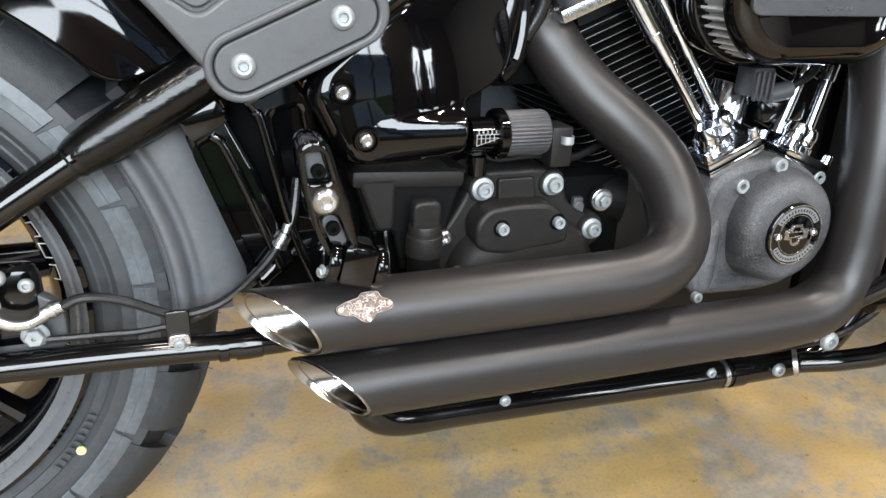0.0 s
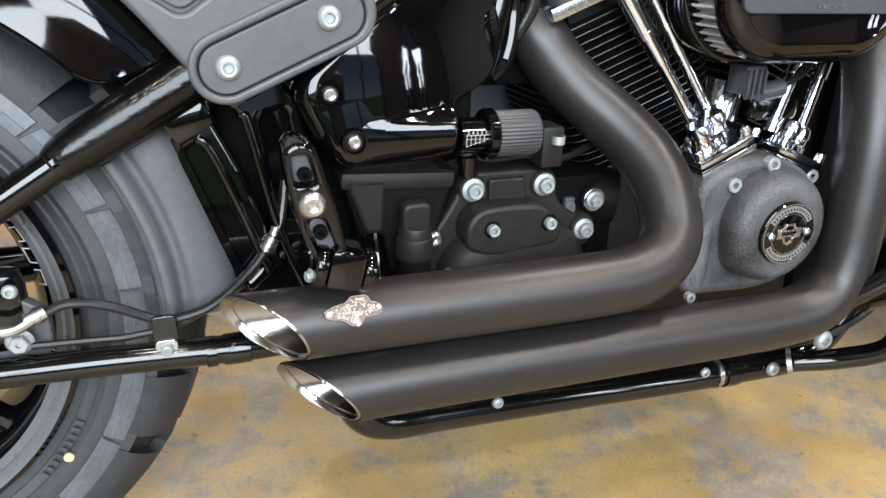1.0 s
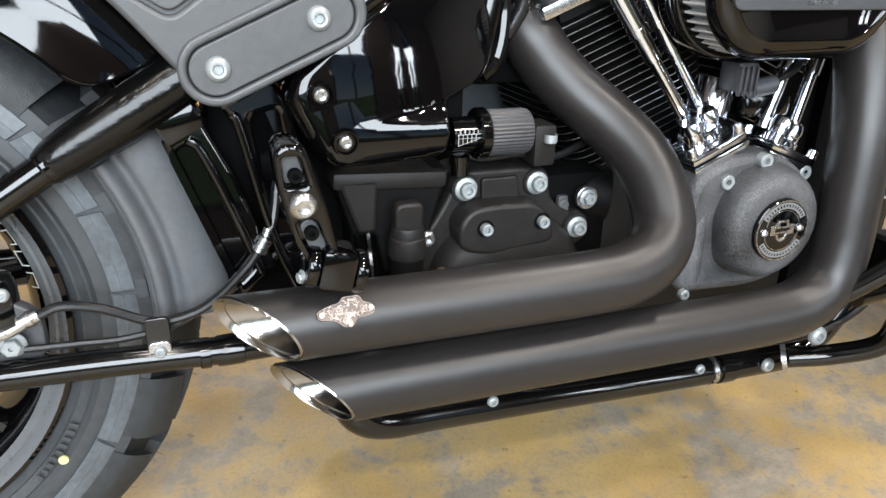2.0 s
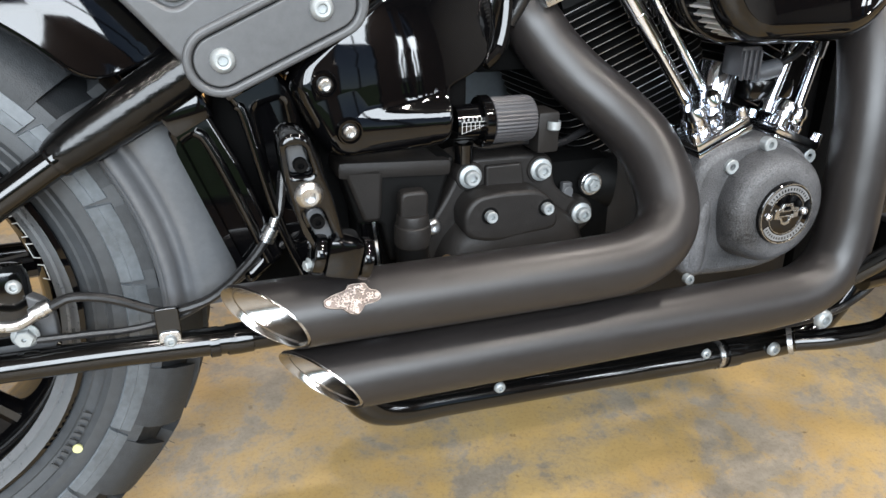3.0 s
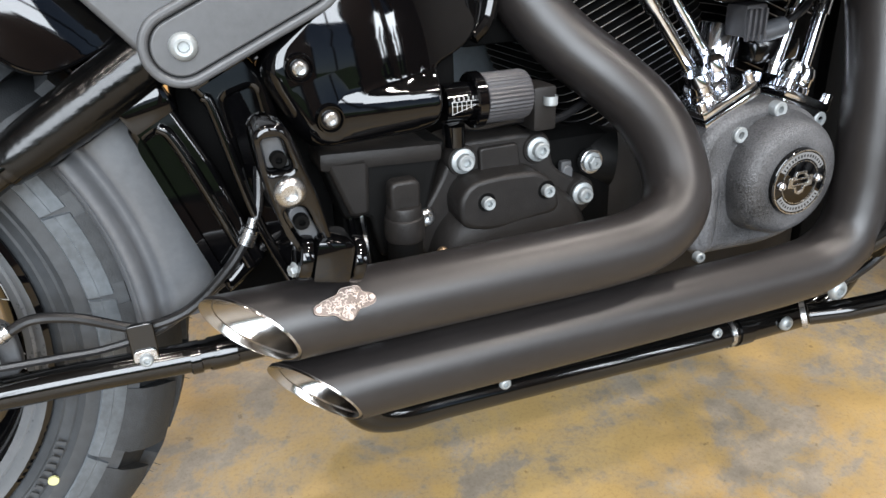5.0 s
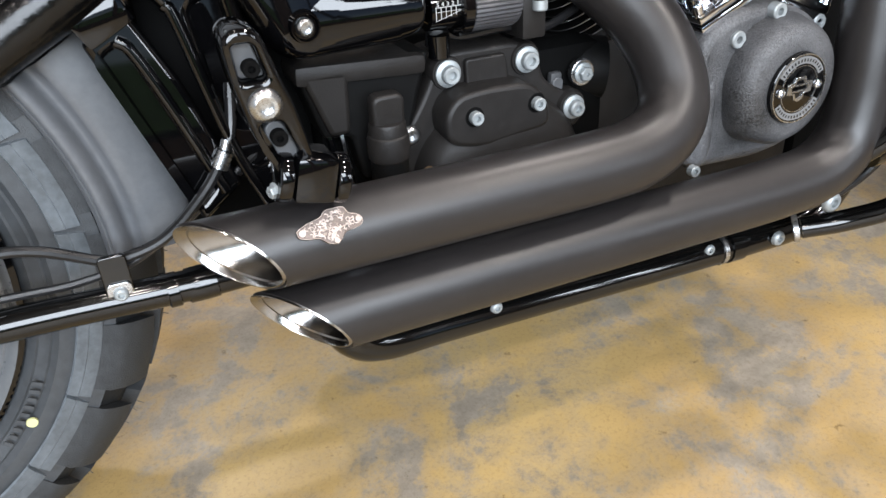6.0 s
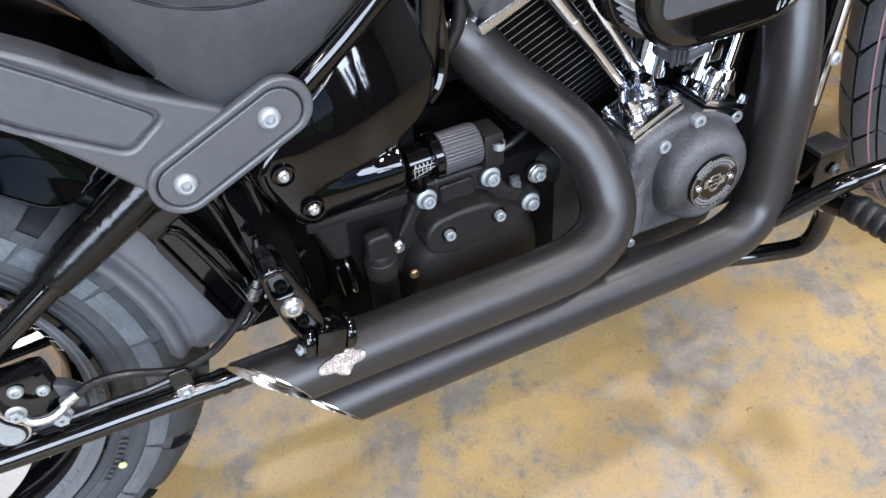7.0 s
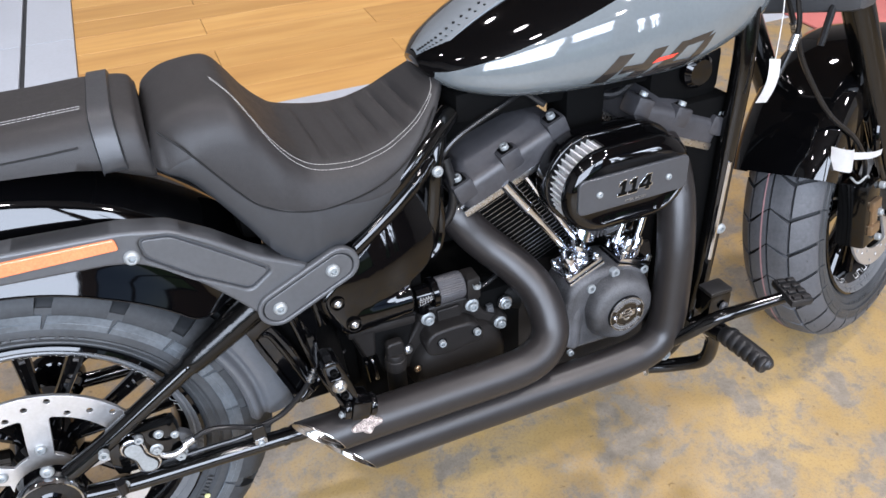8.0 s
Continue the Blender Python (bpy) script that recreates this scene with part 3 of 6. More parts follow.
REAR_BLOCKS = [
    ((0.09, -1.0), (0.86, -1.0), (0.77, -0.68), (0.03, -0.58)),
    ((0.10, -0.46), (0.84, -0.55), (1.00, -0.13), (0.42, -0.07)),
    ((0.06, 1.0), (0.92, 1.0), (0.80, 0.62), (0.02, 0.52)),
    ((0.10, 0.46), (0.84, 0.56), (1.02, 0.12), (0.40, 0.06)),
]
FRONT_BLOCKS = [
    ((0.05, -1.0), (0.93, -1.0), (1.20, -0.52), (0.32, -0.52)),
    ((0.36, -0.46), (1.24, -0.46), (0.98, 0.02), (0.02, 0.02)),
    ((0.06, 0.08), (1.02, 0.08), (1.40, 0.52), (0.52, 0.52)),
    ((0.56, 0.58), (1.44, 0.58), (1.15, 1.0), (0.27, 1.0)),
]
rear_wheel = wheel("rear_wheel", bike, 0.334, 0.182, 0.2195, 7, 21, REAR_BLOCKS, -0.087, 0.148)
part("paint_dot", lathe([(0, -0.0008), (0.0045, -0.0008), (0.0047, 0.0012)], (0.192, -0.0905, -0.146), 16), YELLOW, rear_wheel, "small yellow balance dot on the tyre wall")

STEER = Matrix.Translation((1.60, 0, 0)) @ Matrix.Rotation(radians(22), 4, Vector((-0.5, 0, 0.866)))
AT_FRONT = STEER @ Matrix.Translation((0, 0, -0.002))
front_wheel = wheel("front_wheel", bike, 0.323, 0.150, 0.2195, 7, 28, FRONT_BLOCKS, -0.082, 0.150, AT_FRONT, True)

# ---- front end ----
for y in (-0.099, 0.099):
    leg = part("fork_leg", tube([(0.03, y, -0.03), (-0.04, y, 0.09)], 0.029, 24), FRAME, bike, "black fork leg", STEER)
    part("fork_tube", tube([(-0.035, y, 0.081), (-0.30, y, 0.54)], 0.026, 24), FRAME, leg, "", STEER)
    part("axle_clamp", lathe([(0, y - 0.03), (0.018, y - 0.03), (0.03, y - 0.02), (0.03, y + 0.02), (0, y + 0.02)], (0.03, 0, -0.03), 24), FRAME, leg, "", STEER)
part("fork_yoke", box((-0.326, -0.142, 0.428), (-0.252, 0.142, 0.474), 0.020), PLASTIC, bike, "satin grey lower fork yoke", STEER)
cal = part("front_caliper", box((-0.195, -0.125, -0.04), (-0.130, -0.07, 0.09), 0.008), FRAME, bike, "black and bronze front brake caliper", STEER)
for z in (-0.004, 0.046):
    part("caliper_bridge", box((-0.182, -0.134, z - 0.010), (-0.146, -0.12, z + 0.010), 0.003), BRONZE, cal, "bronze bridge of the caliper", STEER)
part("caliper_bridge", box((-0.175, -0.131, -0.004), (-0.153, -0.12, 0.046), 0.003), BRONZE, cal, "", STEER)
for z in (-0.03, 0.022, 0.078):
    bolt((-0.142, -0.126, z), 0.007, "cap", cal, ZINC, m=STEER)
fend = bmesh.new()
prof = [(0.26, -0.092), (0.30, -0.094), (0.325, -0.09), (0.338, -0.078), (0.345, -0.055), (0.348, 0.0), (0.345, 0.055), (0.338, 0.078), (0.325, 0.09), (0.30, 0.094), (0.26, 0.092)]
prof = prof + [(r - 0.003, y * 0.97) for r, y in reversed(prof)]
lathe(prof + prof[:1], n=60, a0=62, a1=156, bm=fend)
part("front_fender", fend, GLOSS, bike, "gloss black front fender", STEER)
brace = part("fender_brace", tube([(-0.06, -0.10, 0.06), (-0.12, -0.105, 0.15), (-0.10, -0.10, 0.25)], 0.007, 10), GLOSS, bike, "black fender brace", STEER)
for q in ((-0.115, -0.104, 0.15), (-0.095, -0.104, 0.165), (-0.10, -0.102, 0.235), (-0.075, -0.102, 0.24)):
    bolt(q, 0.008, "button", brace, CHROME, m=STEER)
part("speed_sensor_cable", tube([(1.215, -0.10, 0.50), (1.247, -0.11, 0.427), (1.28, -0.113, 0.365), (1.348, -0.122, 0.275), (1.43, -0.125, 0.208), (1.485, -0.12, 0.14), (1.51, -0.11, 0.07)], 0.0045, 8), HOSE, bike, "black brake hose to the front wheel")
part("hose_fitting", tube([(1.238, -0.109, 0.446), (1.250, -0.1105, 0.421)], 0.0075, 10), STEEL, bike, "steel hose fitting")
part("hose_fitting", tube([(1.225, -0.13, 0.435), (1.218, -0.132, 0.412)], 0.007, 10), STEEL, bike, "steel hose fitting")
part("brake_hose", tube([(1.215, -0.125, 0.50), (1.227, -0.13, 0.44), (1.205, -0.13, 0.37)], 0.0042, 8), HOSE, bike, "black brake hose by the steering head")
part("wire_loom", tube([(1.34, -0.10, 0.56), (1.315, -0.11, 0.46), (1.30, -0.115, 0.40)], 0.006, 8), HOSE, bike, "bundle of black wires by the steering head")

# ---- frame ----
for y in (-0.112, 0.112):
    rail = part("down_tube", tube([(1.146, y * 0.8, 0.56), (1.143, y, 0.42), (1.140, y, 0.25), (1.137, y, 0.10), (1.131, y, -0.03), (1.112, y * 1.05, -0.105), (1.05, y * 1.1, -0.158), (0.95, y * 1.12, -0.1625), (0.70, y * 1.12, -0.154), (0.56, y * 1.12, -0.149), (0.50, y * 1.13, -0.145), (0.468, y * 1.15, -0.128), (0.45, y * 1.15, -0.09)], [0.0175, 0.0175, 0.017, 0.016, 0.0155, 0.0165, 0.0170, 0.0172, 0.0172, 0.0175, 0.019, 0.019, 0.017], 16), FRAME, bike, "gloss black frame tube")
    if y < 0:
        for q, r in (((0.614, y * 1.12 - 0.012, -0.138), 0.0065), ((0.884, y * 1.12 - 0.012, -0.149), 0.0065), ((0.982, y * 1.12 - 0.017, -0.158), 0.009), ((1.012, -0.176, -0.104), 0.012), ((1.143, y - 0.014, 0.101), 0.010), ((0.56, y * 1.1 - 0.012, -0.150), 0.006)):
            bolt(q, r, "button", rail, ZINC)
        part("frame_joint", tube([(0.918, y * 1.12, -0.1615), (0.938, y * 1.12, -0.1622)], 0.0190, 16), FRAME, rail)
        part("frame_joint", tube([(0.905, y * 1.12, -0.1611), (0.911, y * 1.12, -0.1613)], 0.0186, 16), STEEL, rail)
        part("cable_cover", tube([(1.137, y - 0.0150, 0.235), (1.134, y - 0.0150, 0.15), (1.130, y - 0.0145, 0.04)], 0.0042, 8), CHROME, rail, "bright cable cover along the down tube")
part("cross_member", tube([(0.47, -0.12, -0.132), (0.462, 0.0, -0.13), (0.47, 0.12, -0.132)], 0.0145, 14), FRAME, bike, "black cross member under the engine")
part("backbone", tube([(0.42, 0, 0.28), (0.62, 0, 0.35), (0.9, 0, 0.415), (1.2, 0, 0.50)], 0.035, 14), DARK, bike, "dark frame backbone under the tank")
for y in (-0.10, 0.10):
    part("seat_rail", tube([(0.36, y * 1.25, 0.235), (0.46, y * 1.25, 0.285), (0.54, y * 1.2, 0.335), (0.60, y * 1.0, 0.375), (0.66, y * 0.6, 0.40)], 0.016, 14), FRAME, bike, "gloss black seat rail")

# ---- swing arm and rear axle ----
for y in (-0.125, 0.125):
    arm = part("swing_arm", tube([(0.012, y, 0.012), (0.10, y, 0.064), (0.236, y * 0.97, 0.150)], 0.0135, 18), FRAME, bike, "gloss black triangular swing arm")
    part("arm_forging", tube([(0.228, y * 0.97, 0.145), (0.245, y * 0.96, 0.156), (0.30, y * 0.93, 0.188), (0.345, y * 0.92, 0.215)], [0.0145, 0.0185, 0.0215, 0.0215], 16), FORGED, arm)
    part("arm_collar", tube([(0.231, y * 0.97, 0.1465), (0.238, y * 0.97, 0.151)], 0.0158, 18), GLOSS, arm)
    part("lower_arm", tube([(0.0, y, -0.012), (0.10, y * 1.05, -0.022), (0.24, y * 1.1, -0.023), (0.37, y * 1.1, -0.028), (0.45, y * 1.0, -0.03)], 0.0128, 18), FRAME, arm)
    part("axle_plate", lathe([(0.0, -0.014), (0.036, -0.014), (0.044, -0.010), (0.046, 0.0), (0.046, 0.012), (0, 0.012)], (0.008, y * 1.02, 0.0), 40), GLOSS, arm, "round black axle plate")
    if y < 0:
        bolt((0.008, y * 1.02 - 0.012, 0.0), 0.020, "hex", arm, GLOSS)
        part("axle_ring", lathe([(0.038, -0.0165), (0.0405, -0.0172), (0.043, -0.0125), (0.0445, -0.008)], (0.008, y * 1.02, 0), 40), CHROME, arm, "bright ring round the axle plate")
        bolt((0.020, -0.137, 0.055), 0.009, "button", arm, ZINC)
        part("arm_clamp", lathe([(0.0125, -0.013), (0.0142, -0.011), (0.0145, 0.0), (0.0142, 0.011), (0.0125, 0.013)], n=20), FRAME, arm, "", Matrix.Translation((0.352, -0.137, -0.028)) @ Matrix.Rotation(radians(90), 4, "Z"))
        part("arm_clamp", lathe([(0.0125, -0.005), (0.0140, -0.004), (0.0140, 0.004), (0.0125, 0.005)], n=20), GLOSS, arm, "gloss band on the lower arm", Matrix.Translation((0.330, -0.138, -0.0275)) @ Matrix.Rotation(radians(90), 4, "Z"))

# ---- rear brake ----
cal = part("rear_caliper", box((0.090, -0.126, -0.012), (0.190, -0.095, 0.060), 0.014), FRAME, bike, "black rear brake caliper beside the disc")
tilt = Matrix.Translation((0.133, 0, 0.025)) @ Matrix.Rotation(radians(70), 4, "Y")
def peanut(r, waist, half):
    """A rounded bar with a narrow waist."""
    up = [(-half + 2 * half * k / 16, r - waist * math.cos(math.pi * (k / 16 - 0.5)) ** 2) for k in range(17)]
    ends = lambda c, a: [(c + r * math.cos(a + math.pi * k / 10), r * math.sin(a + math.pi * k / 10)) for k in range(1, 10)]
    return [(x, -z) for x, z in up] + ends(half, -math.pi / 2) + up[::-1] + ends(-half, math.pi / 2)


plate("caliper_cover", [peanut(0.0172, 0.0045, 0.020)], -0.1365, -0.120, 0.003, CHROME, cal, "bright rounded caliper cover", tilt)
plate("caliper_face", [peanut(0.0135, 0.0042, 0.0195)], -0.1380, -0.130, 0.001, GLOSS, cal, "", tilt)
plate("caliper_mark", [peanut(0.0112, 0.0038, 0.019)], -0.1392, -0.131, 0.0004, ZINC, cal, "grey plate on the caliper", tilt)
plate("caliper_bracket", [rounded([(0.150, -0.020), (0.205, -0.018), (0.205, 0.022), (0.165, 0.050), (0.10, 0.05)], 0.012)], -0.122, -0.108, 0.002, STRUTM, cal, "grey caliper bracket")
for q, r, k in (((0.182, -0.130, 0.002), 0.011, "hex"), ((0.165, -0.140, 0.060), 0.007, "button"), ((0.140, -0.142, 0.066), 0.006, "cap"), ((0.185, -0.142, 0.052), 0.006, "button"), ((0.093, -0.142, 0.060), 0.007, "cap"), ((0.10, -0.142, -0.010), 0.008, "hex")):
    bolt(q, r, k, cal, ZINC)
part("banjo", tube([(0.156, -0.142, 0.040), (0.163, -0.146, 0.024), (0.180, -0.145, 0.019), (0.196, -0.140, 0.024)], 0.0045, 10), STEEL, cal, "steel hose elbow")
bolt((0.157, -0.146, 0.040), 0.009, "hex", cal, ZINC)
part("caliper_spring", tube([(0.098, -0.150, 0.004), (0.098, -0.150, -0.016)], 0.007, 10), HOSE, cal, "ribbed rubber boot")
hose = part("brake_hose", tube([(0.205, -0.138, 0.028), (0.224, -0.137, 0.034), (0.252, -0.135, 0.027), (0.285, -0.134, 0.010), (0.301, -0.134, 0.007), (0.335, -0.134, 0.016), (0.371, -0.134, 0.047), (0.389, -0.133, 0.072), (0.398, -0.130, 0.088), (0.405, -0.12, 0.12)], 0.0042, 10), HOSE, bike, "black brake hose along the swing arm")
part("ferrule", tube([(0.192, -0.139, 0.024), (0.207, -0.138, 0.030)], 0.0062, 12), STEEL, hose, "crimped steel hose end")
part("ferrule", tube([(0.199, -0.1385, 0.0268), (0.202, -0.1385, 0.028)], 0.0070, 12), STEEL, hose)
part("ferrule", tube([(0.384, -0.1335, 0.062), (0.391, -0.133, 0.074)], 0.0068, 12), STEEL, hose, "crimped steel hose end")
part("ferrule", tube([(0.391, -0.133, 0.075), (0.394, -0.132, 0.082)], 0.0045, 12), STEEL, hose)
part("sensor_wire", tube([(0.190, -0.132, -0.003), (0.23, -0.131, -0.005), (0.268, -0.131, -0.006), (0.311, -0.131, 0.002), (0.356, -0.131, 0.030), (0.408, -0.125, 0.060), (0.44, -0.11, 0.08)], 0.0033, 8), HOSE, bike, "thin black sensor wire")
part("sensor_wire", tube([(0.33, -0.128, 0.008), (0.37, -0.128, 0.034), (0.412, -0.12, 0.058), (0.45, -0.10, 0.07)], 0.0028, 8), HOSE, bike, "thin black sensor wire")
clip = plate("hose_clip", [rounded([(0.284, -0.022), (0.304, -0.022), (0.304, 0.016), (0.284, 0.016)], 0.004)], -0.1455, -0.141, 0.001, FRAME, bike, "black hose clip with a steel screw")
plate("clip_tab", [rounded([(0.285, -0.027), (0.303, -0.027), (0.303, -0.006), (0.285, -0.006)], 0.005)], -0.1475, -0.1455, 0.0006, STEEL, clip)
bolt((0.294, -0.1475, -0.015), 0.0055, "button", clip, ZINC)

# ---- guard before the rear tyre and its brackets ----
gprof = [(0.292, -0.097), (0.296, -0.104), (0.301, -0.1045), (0.305, -0.101), (0.3085, -0.0955), (0.312, -0.0938), (0.3155, -0.0955), (0.320, -0.0990), (0.330, -0.0990), (0.352, -0.0925), (0.362, -0.075), (0.365, 0.0), (0.362, 0.075), (0.352, 0.09), (0.30, 0.10)]
gprof = [(p.x, p.y) for p in glide([(r, y, 0) for r, y in gprof], 4)]
gprof = gprof + [(r - 0.003, y * 0.96) for r, y in reversed(gprof)]
part("wheel_guard", lathe(gprof + gprof[:1], n=24, a0=-1.5, a1=27.8), GUARDM, bike, "satin grey plastic guard before the tyre", None, 50)


BRACKET_LEAN = Matrix.Translation((0, -0.12, 0.18)) @ Matrix.Rotation(radians(-6), 4, "X") @ Matrix.Translation((0, 0.12, -0.18))


def pressed(name, outline, recess, y0, y1, ridge, label):
    """A pressed bracket: a sunk panel, a raised bead beside it and rounded edges."""
    ob = plate(name, [rounded(outline, 0.005), rounded(recess, 0.006)], y0, y1, 0.0055, GLOSS, bike, label, BRACKET_LEAN)
    plate("panel", [rounded(recess, 0.004)], y0 + 0.007, y1, 0.0005, GLOSS, ob, "", BRACKET_LEAN)
    part("bead", tube([(x, y0 + 0.0005, z) for x, z in ridge], 0.0046, 14), GLOSS, ob, "", BRACKET_LEAN)
    return ob


b1 = pressed("guard_bracket", [(0.314, 0.162), (0.347, 0.181), (0.372, 0.128), (0.400, 0.045), (0.366, 0.020)], [(0.324, 0.150), (0.339, 0.158), (0.379, 0.048), (0.365, 0.034)], -0.119, -0.092, [(0.336, 0.161), (0.345, 0.152), (0.362, 0.110), (0.386, 0.042)], "gloss black pressed bracket beside the guard")
part("bracket_block", box((-0.019, -0.126, -0.010), (0.019, -0.10, 0.012), 0.004), GLOSS, b1, "", Matrix.Translation((0.332, 0, 0.174)) @ Matrix.Rotation(radians(-28), 4, "Y"))
b2 = pressed("seat_bracket", [(0.361, 0.190), (0.405, 0.211), (0.420, 0.190), (0.446, 0.050), (0.440, 0.012), (0.412, 0.020), (0.394, 0.078), (0.375, 0.170)], [(0.388, 0.177), (0.409, 0.183), (0.424, 0.060), (0.408, 0.055), (0.397, 0.094)], -0.121, -0.09, [(0.372, 0.180), (0.378, 0.168), (0.396, 0.082), (0.416, 0.022)], "gloss black pressed frame bracket")
part("bracket_flange", box((-0.024, -0.126, -0.006), (0.024, -0.095, 0.006), 0.003), GLOSS, b2, "", Matrix.Translation((0.384, 0, 0.200)) @ Matrix.Rotation(radians(-26), 4, "Y"))
# near-black blocks added behind the brackets, shade put into their colour
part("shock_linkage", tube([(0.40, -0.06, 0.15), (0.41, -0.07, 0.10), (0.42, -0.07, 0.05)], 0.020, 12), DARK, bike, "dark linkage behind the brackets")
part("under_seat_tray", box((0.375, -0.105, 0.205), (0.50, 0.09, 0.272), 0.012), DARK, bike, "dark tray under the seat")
part("bracket_gap_filler", box((0.352, -0.088, -0.02), (0.47, 0.085, 0.185), 0.008), DARK, bike, "near-black filler block behind the brackets")

# ---- rear fender, struts, side reflector ----
fend = bmesh.new()
near = [(0.310, -0.1180), (0.325, -0.1115), (0.335, -0.1072), (0.344, -0.1034), (0.352, -0.0998), (0.362, -0.0955), (0.375, -0.0915), (0.400, -0.087), (0.422, -0.080), (0.440, -0.064), (0.450, -0.03), (0.452, 0)]
def side_y(r):
    """The fender's half width at a radius."""
    if r <= near[0][0]:
        return near[0][1]
    return next((p[1] + (q[1] - p[1]) * (r - p[0]) / (q[0] - p[0]) for p, q in zip(near, near[1:]) if p[0] <= r <= q[0]), 0.0)


LIP = [(30, 0.40), (34.6, 0.385), (35.4, 0.368), (36.2, 0.350), (37.2, 0.339), (38.6, 0.3325), (40.5, 0.3285), (43, 0.3275), (46, 0.3265), (52, 0.324), (60, 0.321), (80, 0.320), (180, 0.320)]
lip = lambda a: next(p[1] + (q[1] - p[1]) * (a - p[0]) / (q[0] - p[0]) for p, q in zip(LIP, LIP[1:]) if p[0] <= a <= q[0])
rows, edge = [], []
for k in range(69):
    a = 34.7 + (170 - 34.7) * (k / 68) ** 1.6
    g = lip(a)
    half = [(g + (0.452 - g) * u, side_y(g + (0.452 - g) * u)) for u in (0.0, 0.06, 0.12, 0.18, 0.25, 0.33, 0.42, 0.54, 0.68, 0.80, 0.89, 0.95, 0.985)] + [(0.452, 0.0)]
    prof = half + [(r, -y) for r, y in reversed(half[:-1])]
    prof = prof + [(r - 0.0025, y * 0.975) for r, y in reversed(prof)]
    rows.append([(r * math.cos(radians(a)), y, r * math.sin(radians(a))) for r, y in prof])
    edge.append(((g + 0.0012) * math.cos(radians(a)), side_y(g) - 0.0005, (g + 0.0012) * math.sin(radians(a))))
fender = part("rear_fender", loft(rows), GLOSS, bike, "gloss black rear fender mirroring the shop windows", angle=40)
part("fender_lip", tube(edge[::2], 0.0014, 8, 2), GLOSS, fender, "rolled lip of the fender")
part("seat_pan", box((0.34, -0.07, 0.28), (0.60, 0.07, 0.36), 0.02), DARK, bike, "dark seat pan")
STRUT = [(-0.22, 0.405), (0.08, 0.392), (0.206, 0.384), (0.258, 0.372), (0.304, 0.343), (0.350, 0.306), (0.412, 0.272), (0.43, 0.24), (0.375, 0.195), (0.343, 0.208), (0.300, 0.262), (0.261, 0.304), (0.216, 0.336), (0.186, 0.344), (0.068, 0.353), (-0.22, 0.362)]
PANEL = rounded([(0.222, 0.367), (0.256, 0.363), (0.305, 0.326), (0.361, 0.281), (0.333, 0.262), (0.272, 0.302), (0.224, 0.345)], 0.008)
GROOVE = rounded([(0.220, 0.370), (0.257, 0.366), (0.307, 0.3285), (0.365, 0.2815), (0.333, 0.2585), (0.270, 0.300), (0.221, 0.343)], 0.009)
for side in (1, -1):
    flip = Matrix() if side == 1 else Matrix.Diagonal((1, -1, 1, 1))
    st = plate("fender_strut", [rounded(STRUT, 0.012), GROOVE], -0.150, -0.112, 0.004, STRUTM, bike, "satin black fender strut with an amber reflector", flip)
    plate("strut_panel", [PANEL], -0.1485, -0.125, 0.0015, STRUTM, st, "", flip)
    plate("strut_backing", [rounded(STRUT[1:14], 0.01)], -0.144, -0.114, 0.001, STRUTM, st, "", flip)
    plate("side_reflector", [rounded([(-0.15, 0.392), (0.197, 0.379), (0.199, 0.364), (-0.15, 0.368)], 0.004)], -0.1535, -0.148, 0.0015, AMBER, st, "amber plastic side reflector", flip)
    plate("strut_cover", [stadium((0.361, 0.221), (0.452, 0.262), 0.0275), stadium((0.361, 0.221), (0.450, 0.261), 0.0205)], -0.1565, -0.146, 0.0025, STRUTM, st, "satin black cover plate with two bolts", flip)
    plate("cover_face", [stadium((0.361, 0.221), (0.450, 0.261), 0.0192)], -0.1558, -0.146, 0.0012, STRUTM, st, "", flip)
    # near-black bed paints the shade in the gap round the cover's face
    plate("cover_bed", [stadium((0.361, 0.221), (0.450, 0.261), 0.024)], -0.1520, -0.144, 0.0005, CREASE, st, "", flip)
    if side == 1:
        for q in ((0.363, -0.1555, 0.222), (0.441, -0.1555, 0.258)):
            bolt(q, 0.0098, "button", st, ZINC)
        bolt((0.209, -0.150, 0.349), 0.0095, "button", st, ZINC)

# ---- seats ----
RIDER = [(0.262, 0.460, 0.112, 0.435), (0.272, 0.482, 0.122, 0.428), (0.30, 0.497, 0.130, 0.410), (0.345, 0.501, 0.136, 0.345), (0.366, 0.494, 0.139, 0.309), (0.383, 0.472, 0.142, 0.288), (0.402, 0.443, 0.147, 0.273), (0.424, 0.419, 0.149, 0.268), (0.45, 0.403, 0.150, 0.276), (0.52, 0.392, 0.142, 0.312), (0.58, 0.405, 0.120, 0.360), (0.625, 0.434, 0.088, 0.405), (0.65, 0.452, 0.060, 0.432), (0.662, 0.446, 0.035, 0.436)]


def smooth_table(rows, n):
    return [tuple(v) for v in zip(*[[p.x for p in glide([(r[c], 0, 0) for r in rows], n)] for c in range(len(rows[0]))])]


SEAM = [(0.20, 0.49), (0.262, 0.490), (0.275, 0.485), (0.30, 0.458), (0.345, 0.396), (0.374, 0.367), (0.42, 0.352), (0.469, 0.350), (0.53, 0.360), (0.585, 0.385), (0.63, 0.425), (0.70, 0.44)]


def seam_z(x):
    return next((a[1] + (b[1] - a[1]) * (x - a[0]) / (b[0] - a[0]) for a, b in zip(SEAM, SEAM[1:]) if a[0] <= x <= b[0]), 0.45)


